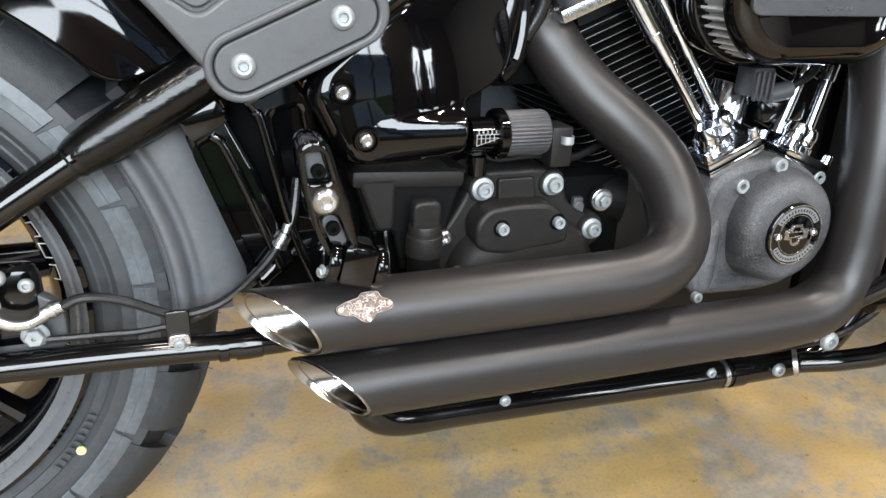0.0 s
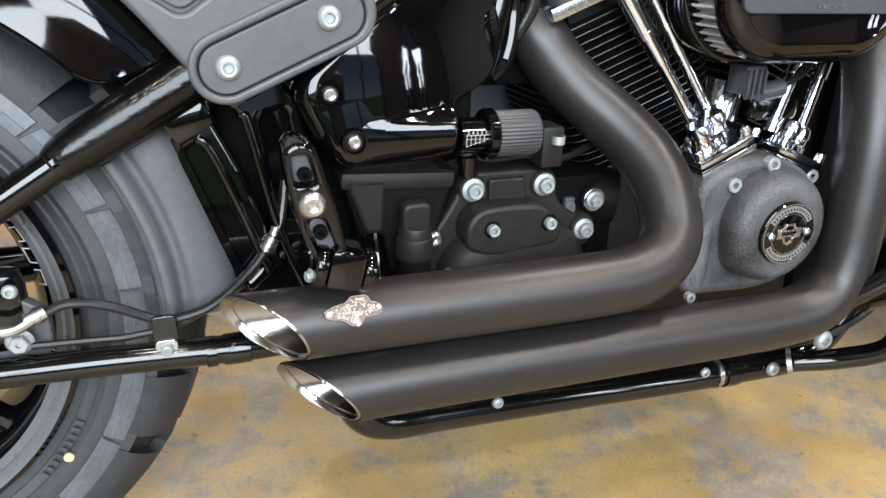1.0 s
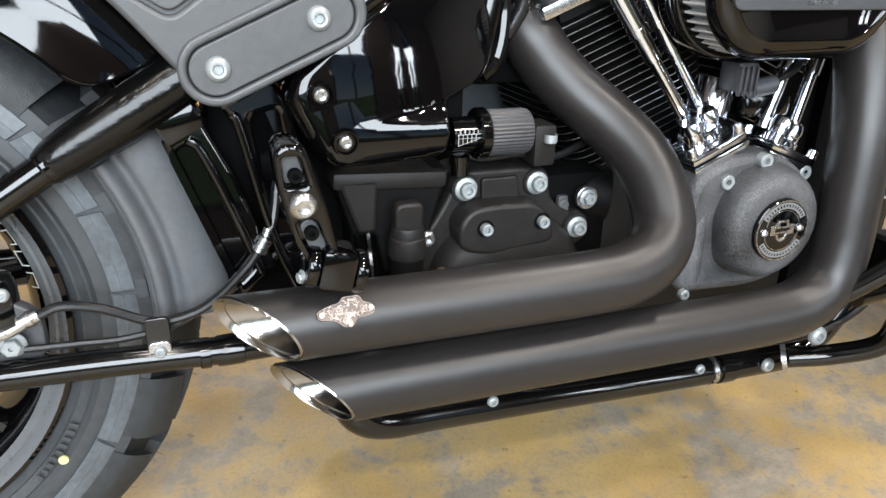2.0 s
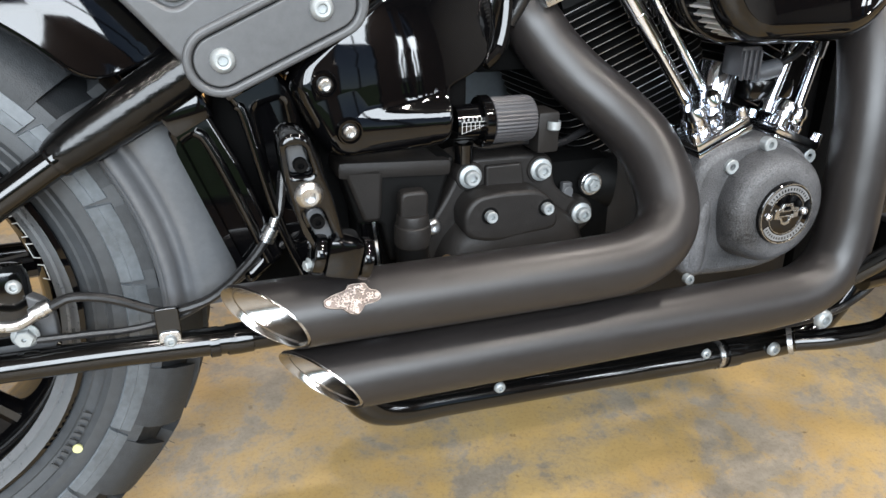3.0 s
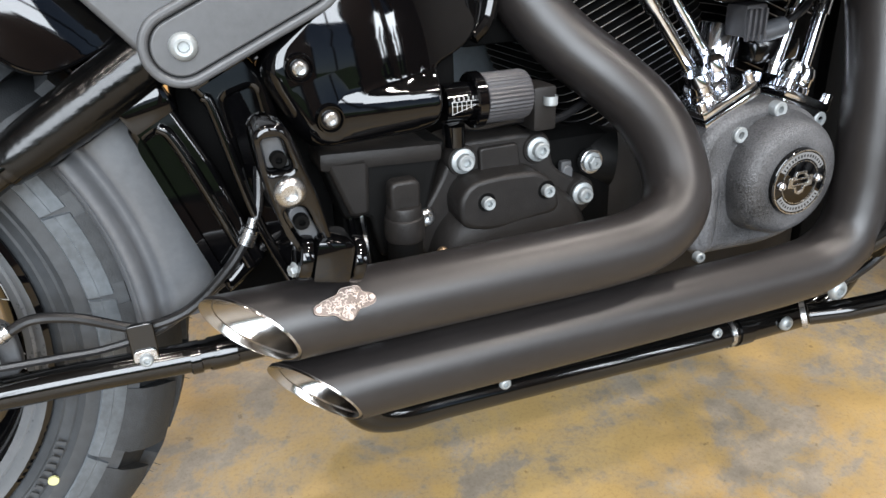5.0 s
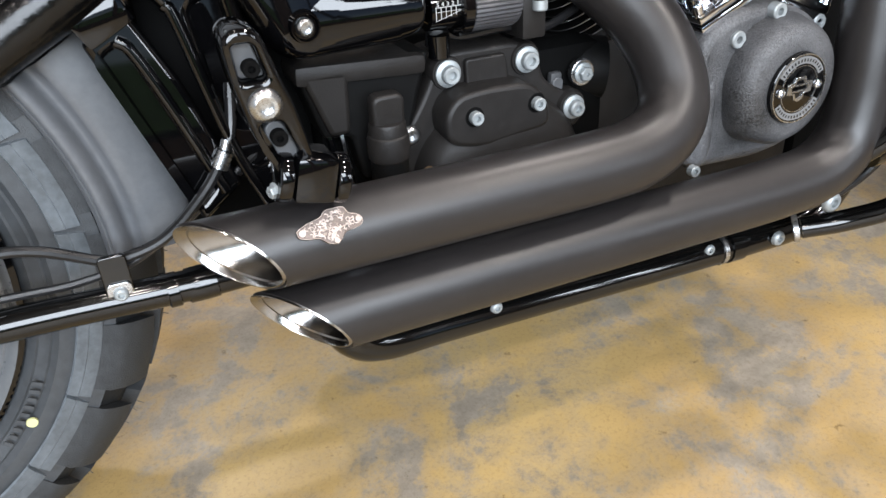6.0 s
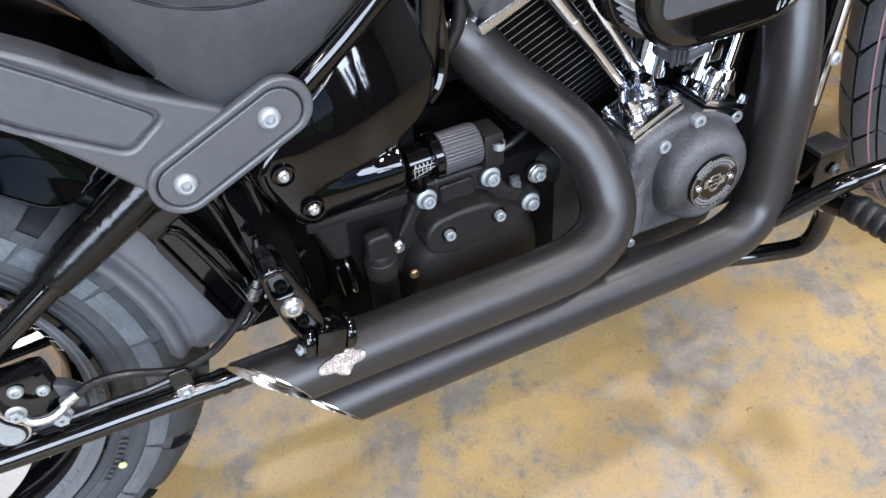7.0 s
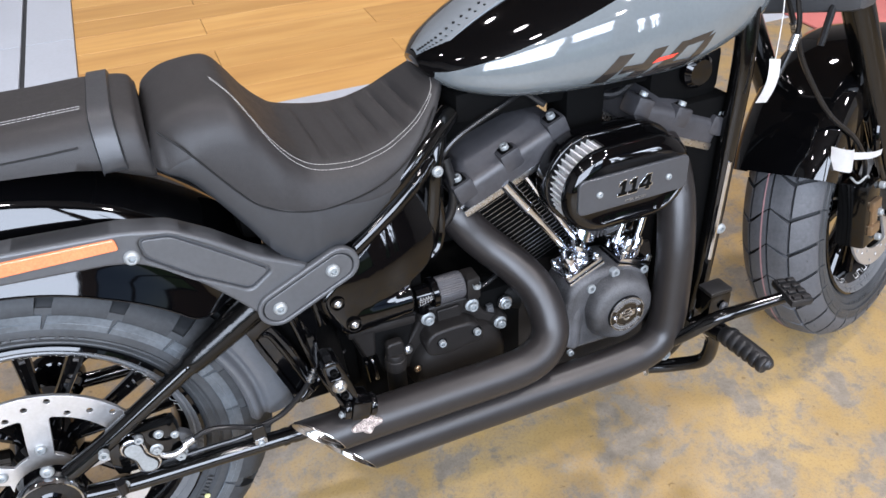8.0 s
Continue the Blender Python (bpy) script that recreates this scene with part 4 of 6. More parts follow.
EDGE = [(0.0, 0.0), (0.3, 0.0), (0.55, 0.0), (0.72, -0.002), (0.82, -0.006), (0.90, -0.014), (0.96, -0.026), (1.0, -0.046)]


def seat_section(x, zt, hw, zb, pleat, seam=None):
    pts = [(x, f * hw, zt + d * min(1.0, (zt - zb) / 0.06) - (pleat if f < 0.6 else pleat * max(0, (0.78 - f) / 0.18))) for f, d in EDGE]
    zs = zb + (zt - 0.05 - zb) * 0.5 if seam is None else max(zb + (zt - zb) * 0.08, min(seam, zt - min(1.0, (zt - zb) / 0.06) * 0.05))
    skirt = [(x, hw * 1.01, zs), (x, hw * 0.99, zb + (zs - zb) * 0.3), (x, hw * 0.95, zb)]
    right = pts + skirt
    return right + [(px, -py, pz) for px, py, pz in reversed(right[1:])]


rows, table = [], smooth_table(RIDER, 14)
for x, zt, hw, zb in table:
    pleat = sum(0.0045 * math.exp(-((x - c) / 0.0035) ** 2) for c in (0.468, 0.497, 0.526, 0.555, 0.583, 0.608))
    rows.append(seat_section(x, zt, hw, zb, pleat, seam_z(x)))
bm = loft(rows)
bm.verts.index_update()
for f in bm.faces:
    js = [v.index % 21 for v in f.verts]
    f.material_index = 1 if len(js) == 4 and min(js) >= 8 and max(js) <= 13 else 0
seat = part("rider_seat", bm, [VINYL, VINYL_SIDE], bike, "black vinyl rider seat with pleats and pale stitching", angle=60)


def stitches(name, parent, line, lift, r=0.00026, dash=0.0036, gap=0.0008):
    bm = bmesh.new()
    pts = glide(line, 60)
    run, on, start = 0.0, True, pts[0]
    for p, q in zip(pts, pts[1:]):
        run += (q - p).length
        if on and run > dash:
            tube([start, q], r, 5, bm=bm)
            on, run = False, 0.0
        elif not on and run > gap:
            on, run, start = True, 0.0, q
    return tagged(part(name, bm, THREAD, parent, "pale twin stitching"), kind="stuff")


def on_seat(rows, shift):
    """Points on the seat's top: x and the part of the half width, for the near side."""
    out = []
    for x, f in rows:
        zt, hw, zb = next(([p + (q - p) * (x - a[0]) / max(1e-6, b[0] - a[0]) for p, q in zip(a[1:], b[1:])] for a, b in zip(table, table[1:]) if a[0] <= x <= b[0]))
        f = f + shift
        d = next((p[1] + (q[1] - p[1]) * (f - p[0]) / (q[0] - p[0]) for p, q in zip(EDGE, EDGE[1:]) if p[0] <= f <= q[0]))
        out.append((x, -f * hw, zt + d * min(1.0, (zt - zb) / 0.06) + 0.0005))
    return out


LINE = [(0.352, 0.12), (0.362, 0.36), (0.372, 0.54), (0.385, 0.68), (0.402, 0.77), (0.424, 0.80), (0.45, 0.80), (0.495, 0.79), (0.531, 0.76), (0.558, 0.76), (0.597, 0.78), (0.622, 0.80), (0.636, 0.76), (0.644, 0.55), (0.649, 0.2)]
stitches("stitching", seat, on_seat(LINE, 0.0), 0)
stitches("stitching", seat, on_seat(LINE[:-2], 0.055), 0)
seam = [(0.275, 0.485), (0.30, 0.458), *SEAM[4:11]]
hwx = lambda x: next((a[2] + (b[2] - a[2]) * (x - a[0]) / (b[0] - a[0]) for a, b in zip(table, table[1:]) if a[0] <= x <= b[0]), 0.1)
# thin near-black line laid on the seam in place of its shade
part("seam_shade", tube([(x, -hwx(x) * 1.012, z) for x, z in seam], 0.0013, 6), CREASE, seat, "dark line painting the shade in the seat's side seam")

PILLION = [(-0.30, 0.52, 0.085, 0.49), (-0.20, 0.515, 0.092, 0.484), (0.0, 0.503, 0.100, 0.474), (0.12, 0.501, 0.104, 0.462), (0.20, 0.503, 0.106, 0.444), (0.25, 0.498, 0.107, 0.424), (0.262, 0.486, 0.104, 0.42)]
ptable = smooth_table(PILLION, 12)
pil = part("pillion_seat", loft([seat_section(x, zt, hw, zb, 0) for x, zt, hw, zb in ptable]), VINYL, bike, "black vinyl pillion seat with a strap", angle=60)
stitches("stitching", pil, [(x, -hw * 0.50, zt + 0.0006) for x, zt, hw, zb in ptable[6:50:6]], 0)
stitches("stitching", pil, [(x, -hw * 0.42, zt + 0.0006) for x, zt, hw, zb in ptable[6:50:6]], 0)
part("seam_shade", tube([(x, -hw * 0.99, zt - 0.026) for x, zt, hw, zb in ptable[4:52:6]], 0.0012, 6), CREASE, pil)
strap = []
for x in (0.206, 0.208, 0.220, 0.232, 0.234):
    up = 0.0042 if 0.207 < x < 0.233 else 0.0
    strap.append([(px, py * (1.02 + up * 6), pz + up) for px, py, pz in seat_section(x, 0.5025, 0.1065, 0.436, 0)])
part("grab_strap", loft(strap), VINYL_SIDE, pil, "smooth black strap across the pillion seat", angle=50)

# ---- tank ----
TANK = [(0.632, 0.474, 0.028, 0.460), (0.645, 0.484, 0.055, 0.448), (0.67, 0.500, 0.088, 0.433), (0.73, 0.532, 0.124, 0.418), (0.815, 0.565, 0.146, 0.411), (0.91, 0.590, 0.156, 0.409), (1.013, 0.602, 0.152, 0.407), (1.09, 0.603, 0.138, 0.420), (1.17, 0.596, 0.112, 0.445), (1.21, 0.580, 0.085, 0.46)]
ttable = smooth_table(TANK, 10)
rows = []
split = 12


def tank_section(x, zt, hw, zb):
    zl = min(zt - 0.012, max(zb + 0.008, 0.4624 + (x - 0.646) * 0.33))
    out = []
    for k in range(25):
        z = zb + (zl - zb) * (k / split) if k <= split else zl + (zt - zl) * math.sin((k - split) / (24 - split) * math.pi / 2)
        f = (z - zb) / (zt - zb)
        w = hw * (1 - abs((f - 0.36) / 0.64) ** 2.6) ** 0.5 if f > 0.36 else hw * (1 - 0.35 * ((0.36 - f) / 0.36) ** 3)
        out.append((x, -max(0.0, w), z))
    return out


for row in ttable:
    half = tank_section(*row)
    rows.append(half + [(x, -y, z) for x, y, z in reversed(half[:-1])])
bm = loft(rows)
ncol = len(rows[0])
bm.verts.index_update()
for f in bm.faces:
    if len(f.verts) == 4:
        cols = [v.index % ncol for v in f.verts]
        k = max(cols) - 1 if max(cols) - min(cols) < 3 else 0
        k = k if k < 24 else ncol - 2 - k
        c = f.calc_center_median()
        f.material_index = 1 if 1 <= k < split and c.x > 0.645 else 0
tank = part("fuel_tank", bm, [GLOSS, TANK_GREY], bike, "grey and gloss black fuel tank", angle=50)


def tank_y(x, z):
    a = next((i for i in range(len(ttable) - 1) if ttable[i][0] <= x <= ttable[i + 1][0]), 0)
    u = (x - ttable[a][0]) / (ttable[a + 1][0] - ttable[a][0])
    row = [p + (q - p) * u for p, q in zip(ttable[a], ttable[a + 1])]
    f = (z - row[3]) / (row[1] - row[3])
    return row[2] * max(0.01, 1 - abs((f - 0.36) / 0.64) ** 2.6) ** 0.5 if f > 0.36 else row[2] * (1 - 0.35 * ((0.36 - f) / 0.36) ** 3)


def tank_mark(corners, material):
    bm = bmesh.new()
    a, b, c, d = corners
    g = [[bm.verts.new((x, -tank_y(x, z) - 0.0006, z)) for j in range(7) for x, z in (tuple((a[k] * (1 - i / 6) + b[k] * i / 6) * (1 - j / 6) + (d[k] * (1 - i / 6) + c[k] * i / 6) * j / 6 for k in (0, 1)),)] for i in range(7)]
    for i in range(6):
        for j in range(6):
            bm.faces.new((g[i][j], g[i + 1][j], g[i + 1][j + 1], g[i][j + 1]))
    return part("tank_mark", bm, material, tank, "red dash" if material is RED else "black block shape")


for c in (((0.842, 0.433), (0.865, 0.431), (0.902, 0.471), (0.878, 0.471)), ((0.881, 0.442), (0.916, 0.444), (0.930, 0.453), (0.887, 0.454)), ((0.895, 0.428), (0.920, 0.426), (0.958, 0.472), (0.934, 0.471)), ((0.921, 0.423), (0.946, 0.4225), (1.003, 0.473), (0.982, 0.473)), ((0.990, 0.4645), (1.028, 0.467), (1.042, 0.4775), (1.000, 0.474)), ((1.001, 0.440), (1.022, 0.441), (1.046, 0.474), (1.026, 0.468)), ((0.940, 0.4225), (1.004, 0.430), (1.016, 0.442), (0.960, 0.4465))):
    tank_mark(c, INK)
tank_mark(((0.934, 0.450), (0.968, 0.452), (0.978, 0.4575), (0.943, 0.4565)), RED)
rows = []
for row in ttable[3:70:2]:
    x, zt, hw, zb = row
    w = min(0.046, hw * 0.55)
    rows.append([(x, y, zt - 0.02 * (y / max(hw, 0.03)) ** 2 * 1.6 + l) for y, l in ((-w, -0.004), (-w * 0.97, 0.003), (-w * 0.5, 0.005), (0, 0.005), (w * 0.5, 0.005), (w * 0.97, 0.003), (w, -0.004))])
strap = part("tank_strap", loft(rows, closed=False), CONSOLE, tank, "grey strap with a punched pattern along the tank")
dots = bmesh.new()
for k in range(26):
    i = 6 + k * 2
    if i >= 68:
        break
    x, zt, hw, zb = ttable[i]
    w = min(0.046, hw * 0.55)
    for dy in (-0.72, -0.5):
        tube([(x + (0.004 if dy < -0.6 else 0), dy * w, zt + 0.0025), (x + (0.004 if dy < -0.6 else 0), dy * w, zt + 0.006 - 0.02 * 1.6 * (dy * w / max(hw, 0.03)) ** 2 + 0.0005)], 0.0021, 8, bm=dots)
part("punched_pattern", dots, CREASE, strap)

# ---- exhaust ----
def slash_pipe(name, line, r, tip, cut, label):
    """A pipe along a smooth line whose rear end is cut on a slant; cut is the slant's normal."""
    pts = glide(line, 10)
    pts = [pts[0]] + [p for p in pts if (p - pts[0]).length > 0.045]
    n = 40
    side = Vector((0, 0, 1))
    bm = bmesh.new()
    rings = []
    nrm = Vector(cut).normalized()
    tip = Vector(tip)
    for k, p in enumerate(pts):
        d = (pts[min(k + 1, len(pts) - 1)] - pts[max(k - 1, 0)]).normalized()
        side = (side - d * side.dot(d)).normalized()
        other = d.cross(side)
        ring = []
        for j in range(n):
            v = p + r * (side * math.cos(2 * math.pi * j / n) + other * math.sin(2 * math.pi * j / n))
            if k == 0:
                v = v + d * ((tip - v).dot(nrm) / d.dot(nrm))
            ring.append(v)
        rings.append(ring)
    d0 = (pts[1] - pts[0]).normalized()
    c0 = sum(rings[0], Vector()) / n
    verts = [[bm.verts.new(v) for v in ring] for ring in rings]
    for p, q in zip(verts, verts[1:]):
        for j in range(n):
            bm.faces.new((p[j], p[(j + 1) % n], q[(j + 1) % n], q[j]))
    lip = [bm.verts.new(v + (pts[0] + d0 * ((v - pts[0]).dot(d0)) - v) * 0.045 + d0 * 0.0004) for v in rings[0]]
    for j in range(n):
        bm.faces.new((lip[j], lip[(j + 1) % n], verts[0][(j + 1) % n], verts[0][j]))
    ob = part(name, bm, SATIN, bike, label)
    # bright sleeve inside the mouth
    liner = bmesh.new()
    rows = []
    for f, back in ((0.955, 0.0006), (0.948, -0.0022), (0.925, -0.0026), (0.905, -0.0008), (0.90, 0.006), (0.86, 0.0075), (0.855, 0.012), (0.85, 0.16)):
        row = []
        for j in range(n):
            ax = pts[0] + d0 * ((rings[0][j] - pts[0]).dot(d0))
            v = ax + (rings[0][j] - ax) * f
            row.append(liner.verts.new(v + d0 * back))
        rows.append(row)
    for p, q in zip(rows, rows[1:]):
        for j in range(n):
            liner.faces.new((p[j], p[(j + 1) % n], q[(j + 1) % n], q[j]))
    liner.faces.new(rows[-1])
    part("pipe_mouth", liner, SLEEVE, ob, "polished steel sleeve in the slash-cut mouth")
    return ob



pipe_a = slash_pipe("exhaust_pipe", [(0.37, -0.2145, 0.0290), (0.45, -0.2163, 0.0296), (0.56, -0.2188, 0.0303), (0.66, -0.2212, 0.0315), (0.705, -0.2195, 0.0345), (0.738, -0.212, 0.046), (0.756, -0.198, 0.066), (0.759, -0.178, 0.096), (0.751, -0.152, 0.127), (0.730, -0.124, 0.155), (0.702, -0.100, 0.182), (0.680, -0.085, 0.207), (0.664, -0.074, 0.231), (0.655, -0.062, 0.247)], 0.0295, (0.372, -0.2145, 0.029), (0.707, 0.62, 0.34), "satin black upper exhaust pipe with a slash-cut end")
slash_pipe("exhaust_pipe", [(0.41, -0.2028, -0.0457), (0.45, -0.2035, -0.0455), (0.60, -0.2063, -0.0448), (0.75, -0.2091, -0.0441), (0.89, -0.2116, -0.0425), (0.940, -0.2115, -0.034), (0.970, -0.208, -0.012), (0.982, -0.204, 0.025), (0.987, -0.198, 0.080), (0.992, -0.188, 0.150), (1.000, -0.165, 0.22), (1.006, -0.135, 0.265), (1.008, -0.10, 0.29)], 0.030, (0.414, -0.2028, -0.0457), (0.707, 0.56, 0.43), "satin black lower exhaust pipe with a slash-cut end")
part("exhaust_flange", tube([(0.660, -0.069, 0.239), (0.655, -0.060, 0.248)], 0.036, 24), SLEEVE, pipe_a, "bright flange at the exhaust port")
# badge on the upper pipe: a plain plated crest
crest = bmesh.new()
ang = Matrix.Translation((0.4365, -0.2165, 0.0296)) @ Matrix.Rotation(radians(-36), 4, "X") @ Matrix.Diagonal((0.88, 1, 0.92, 1))
BADGE = [((-0.026, -0.004), (-0.018, -0.0065), (-0.010, -0.007), (-0.005, -0.0125), (0.002, -0.0145), (0.007, -0.011), (0.010, -0.0065), (0.018, -0.006), (0.025, -0.004), (0.0265, 0.001), (0.022, 0.005), (0.016, 0.006), (0.014, 0.0125), (-0.002, 0.0125), (-0.005, 0.008), (-0.017, 0.0055), (-0.0265, 0.0015))]
badge = plate("exhaust_badge", [rounded(BADGE[0], 0.003, 3)], -0.0318, -0.0285, 0.0006, BADGE_BED, pipe_a, "plated crest badge on the pipe", ang)
for q in ((-0.022, -0.001), (0.0225, 0.0005), (0.002, -0.0115)):
    plate("badge_rivet", [circle(q, 0.0026, 14)], -0.0334, -0.031, 0.0004, BRASSY, badge, "", ang)
rng = random.Random(3)
scroll = bmesh.new()
inner = [(x * 0.9, z * 0.88) for x, z in BADGE[0]]


def inside(x, z):
    hit = False
    for (ax_, az), (bx, bz) in zip(inner, inner[1:] + inner[:1]):
        if (az > z) != (bz > z) and x < (bx - ax_) * (z - az) / (bz - az) + ax_:
            hit = not hit
    return hit


while len(scroll.verts) < 2600:
    cx, cz, a0, rr = rng.uniform(-0.025, 0.025), rng.uniform(-0.014, 0.012), rng.uniform(0, 6.28), rng.uniform(0.0008, 0.0030)
    arc = [(cx + rr * math.cos(a0 + k * 0.6), cz + rr * 0.8 * math.sin(a0 + k * 0.6)) for k in range(6)]
    if all(inside(*p) for p in arc):
        tube([(x, -0.0320, z) for x, z in arc], rng.uniform(0.0003, 0.0006), 5, 1, bm=scroll)
part("badge_relief", scroll, BRASSY, badge, "plated scrollwork in relief", ang)
part("badge_edge", tube([(x * 0.985, -0.0319, z * 0.975) for x, z in rounded(BADGE[0], 0.003, 2)] + [(BADGE[0][0][0] * 0.985, -0.0319, BADGE[0][0][1] * 0.975 + 0.001)], 0.0003, 6, 1), BRASSY, badge, "", ang)
part("pipe_bracket", tube([(0.43, -0.19, 0.02), (0.44, -0.16, 0.0), (0.46, -0.12, -0.02)], 0.010, 10), DARK, bike, "dark exhaust bracket")
part("pipe_bracket", tube([(0.46, -0.19, -0.05), (0.47, -0.16, -0.08), (0.49, -0.12, -0.12)], 0.012, 10), DARK, bike, "dark exhaust bracket")

# ---- passenger peg mount ----
PEG = [(0.389, 0.178), (0.395, 0.184), (0.404, 0.184), (0.411, 0.180), (0.426, 0.132), (0.433, 0.098), (0.431, 0.088), (0.411, 0.088), (0.398, 0.120), (0.391, 0.154)]
LEANP = Matrix.Translation((0.41, -0.237, 0.13)) @ Matrix.Rotation(radians(3), 4, "X") @ Matrix.Translation((-0.41, 0.237, -0.13))
peg = plate("peg_mount", [rounded(PEG, 0.008), rounded([(0.3935, 0.175), (0.4065, 0.175), (0.412, 0.153), (0.3955, 0.153)], 0.004), rounded([(0.402, 0.126), (0.416, 0.127), (0.4265, 0.096), (0.414, 0.095), (0.405, 0.110)], 0.004)], -0.246, -0.212, 0.0035, GLOSS, bike, "gloss black passenger peg mount", LEANP)
plate("mount_web", [rounded(PEG, 0.008)], -0.232, -0.213, 0.002, GLOSS, peg, "", LEANP)
plate("mount_pad", [rounded([(0.394, 0.1745), (0.406, 0.1745), (0.4115, 0.1535), (0.396, 0.1535)], 0.003)], -0.238, -0.231, 0.001, STRUTM, peg, "", LEANP)
bolt((0.4035, -0.238, 0.1600), 0.0052, "cap", peg, DARK, m=LEANP)
bolt((0.4075, -0.244, 0.1385), 0.0108, "button", peg, STEEL, m=LEANP)
plate("mount_pad", [stadium((0.412, 0.119), (0.418, 0.104), 0.0062)], -0.239, -0.231, 0.001, STRUTM, peg, "", LEANP)
bolt((0.413, -0.240, 0.116), 0.0052, "cap", peg, DARK, m=LEANP)
CLEV = Matrix.Translation((0.430, 0, 0.083)) @ Matrix.Rotation(radians(14), 4, "Y")
part("peg_clevis", box((-0.0135, -0.252, -0.013), (0.0135, -0.214, 0.017), 0.0042), GLOSS, peg, "gloss black peg clevis", CLEV)
for x in (-0.0185, 0.0185):
    part("clevis_lug", tube([(x - 0.0045, -0.236, 0), (x - 0.0035, -0.236, 0), (x + 0.0035, -0.236, 0), (x + 0.0045, -0.236, 0)], [0.0135, 0.0165, 0.0165, 0.0135], 24, 3), GLOSS, peg, "", CLEV)
bolt((0.4055, -0.240, 0.0805), 0.0058, "hex", peg, ZINC, turn=(0, 0, -70))
part("peg_bolt_boss", tube([(0.411, -0.215, 0.13), (0.425, -0.10, 0.13)], 0.016, 14), DARK, peg)

# ---- gloss side cover over the shock, its adjuster ----
COVER = [(0.4195, 0.2135), (0.4145, 0.2000), (0.4165, 0.1860), (0.4360, 0.1450), (0.4430, 0.1365), (0.4550, 0.1335), (0.5400, 0.1335), (0.5520, 0.1400), (0.5545, 0.1600), (0.5560, 0.1860), (0.5760, 0.1930), (0.5960, 0.2010), (0.6110, 0.2200), (0.6170, 0.2480), (0.6130, 0.2850), (0.6010, 0.3180), (0.5850, 0.3420), (0.5650, 0.3350), (0.5400, 0.3070), (0.5000, 0.2730), (0.4500, 0.2380)]


def cover_y(x, z):
    """The cover's face: a dish that leans back, a round shock sleeve along its foot, a thick rim at its front end."""
    dx, dz = x - 0.45, z - 0.185
    dish = -0.1520 + 0.05 * dz + 2.0 * max(0.0, dz) ** 2 - 0.02 * dx + 1.5 * max(0.0, dx) ** 2
    h = 0.0262 ** 2 - (z - 0.1585) ** 2
    sleeve = -0.1295 - (math.sqrt(h) if h > 0 else -abs(z - 0.1585) + 0.0262)
    k = 0.006
    return min(dish, sleeve) - max(0.0, k - abs(dish - sleeve)) ** 2 / (4 * k)


outline = rounded(COVER, 0.011, 5)
CM = (0.515, 0.205)
rows = []
for f, back in [(1.0, 0.045), (1.0, 0.022), (0.993, 0.0135), (0.978, 0.0082), (0.957, 0.0042), (0.932, 0.0016), (0.905, 0.0004), (0.88, 0.0)] + [(0.88 - 0.86 * k / 34, 0.0) for k in range(1, 35)]:
    ring = [(CM[0] + (x - CM[0]) * f, CM[1] + (z - CM[1]) * f) for x, z in outline]
    rows.append([(x, cover_y(x, z) + back, z) for x, z in ring])
cover = part("side_cover", loft(rows), GLOSS, bike, "gloss black side cover mirroring the room", angle=60)
part("cover_trim", tube([(0.622, -0.095, 0.30), (0.624, -0.098, 0.25), (0.616, -0.102, 0.215), (0.600, -0.106, 0.200)], 0.006, 8), GLOSS, cover, "black edge trim")
for q in ((0.4408, -0.1505, 0.1984), (0.4584, -0.1572, 0.1598)):
    part("bolt_cup", lathe([(0.0, -0.0005), (0.0082, -0.0005), (0.0094, -0.0042), (0.0104, -0.0042), (0.0118, 0.003)], q, 28), GLOSS, cover)
    bolt((q[0], q[1] - 0.0008, q[2]), 0.0068, "button", cover, STEEL)
part("cover_rail", tube([(0.405, -0.128, 0.214), (0.43, -0.130, 0.231), (0.50, -0.130, 0.280), (0.57, -0.122, 0.330), (0.61, -0.105, 0.36)], 0.0115, 16), GLOSS, cover, "rounded rail over the cover")
ax = lambda x, y, z: Matrix.Translation((x, y, z)) @ Matrix.Rotation(radians(90), 4, "Z")
adj = part("shock_adjuster", lathe([(0.0, 0.0), (0.0165, 0.0), (0.0165, -0.030), (0.0, -0.030)], n=36), GLOSS, bike, "black shock adjuster with a numbered scale", ax(0.560, -0.130, 0.1535))
part("adjuster_ring", lathe([(0.017, -0.024), (0.0225, -0.024), (0.0238, -0.0255), (0.0238, -0.033), (0.0225, -0.0345), (0.017, -0.0345)], n=40), GLOSS, adj, "", ax(0.560, -0.130, 0.1535))
knob = bmesh.new()
rows = []
for x, f in ((0.0345, 0.95), (0.036, 1.0), (0.073, 1.0), (0.077, 0.93), (0.078, 0.4), (0.078, 0.02)):
    rows.append([(x, (0.0215 - (0.0008 if k % 2 else 0.0)) * f * math.cos(2 * math.pi * k / 76), (0.0215 - (0.0008 if k % 2 else 0.0)) * f * math.sin(2 * math.pi * k / 76)) for k in range(76)])
part("adjuster_knob", loft(rows), ROCKER, adj, "ribbed black adjuster knob", Matrix.Translation((0.560, -0.130, 0.1535)))
for k, ch in enumerate("54321"):
    x = 0.5645 + k * 0.0042
    letters("scale_number", ch, (x, -0.1468, 0.1592), 0.0042, SCALE, adj)
    part("scale_line", box((x - 0.0017, -0.1469, 0.1505 - (4 - k) * 0.0008), (x - 0.0013, -0.1462, 0.1572)), SCALE, adj)
part("scale_line", box((0.5625, -0.1468, 0.1568), (0.584, -0.1462, 0.1573)), SCALE, adj)
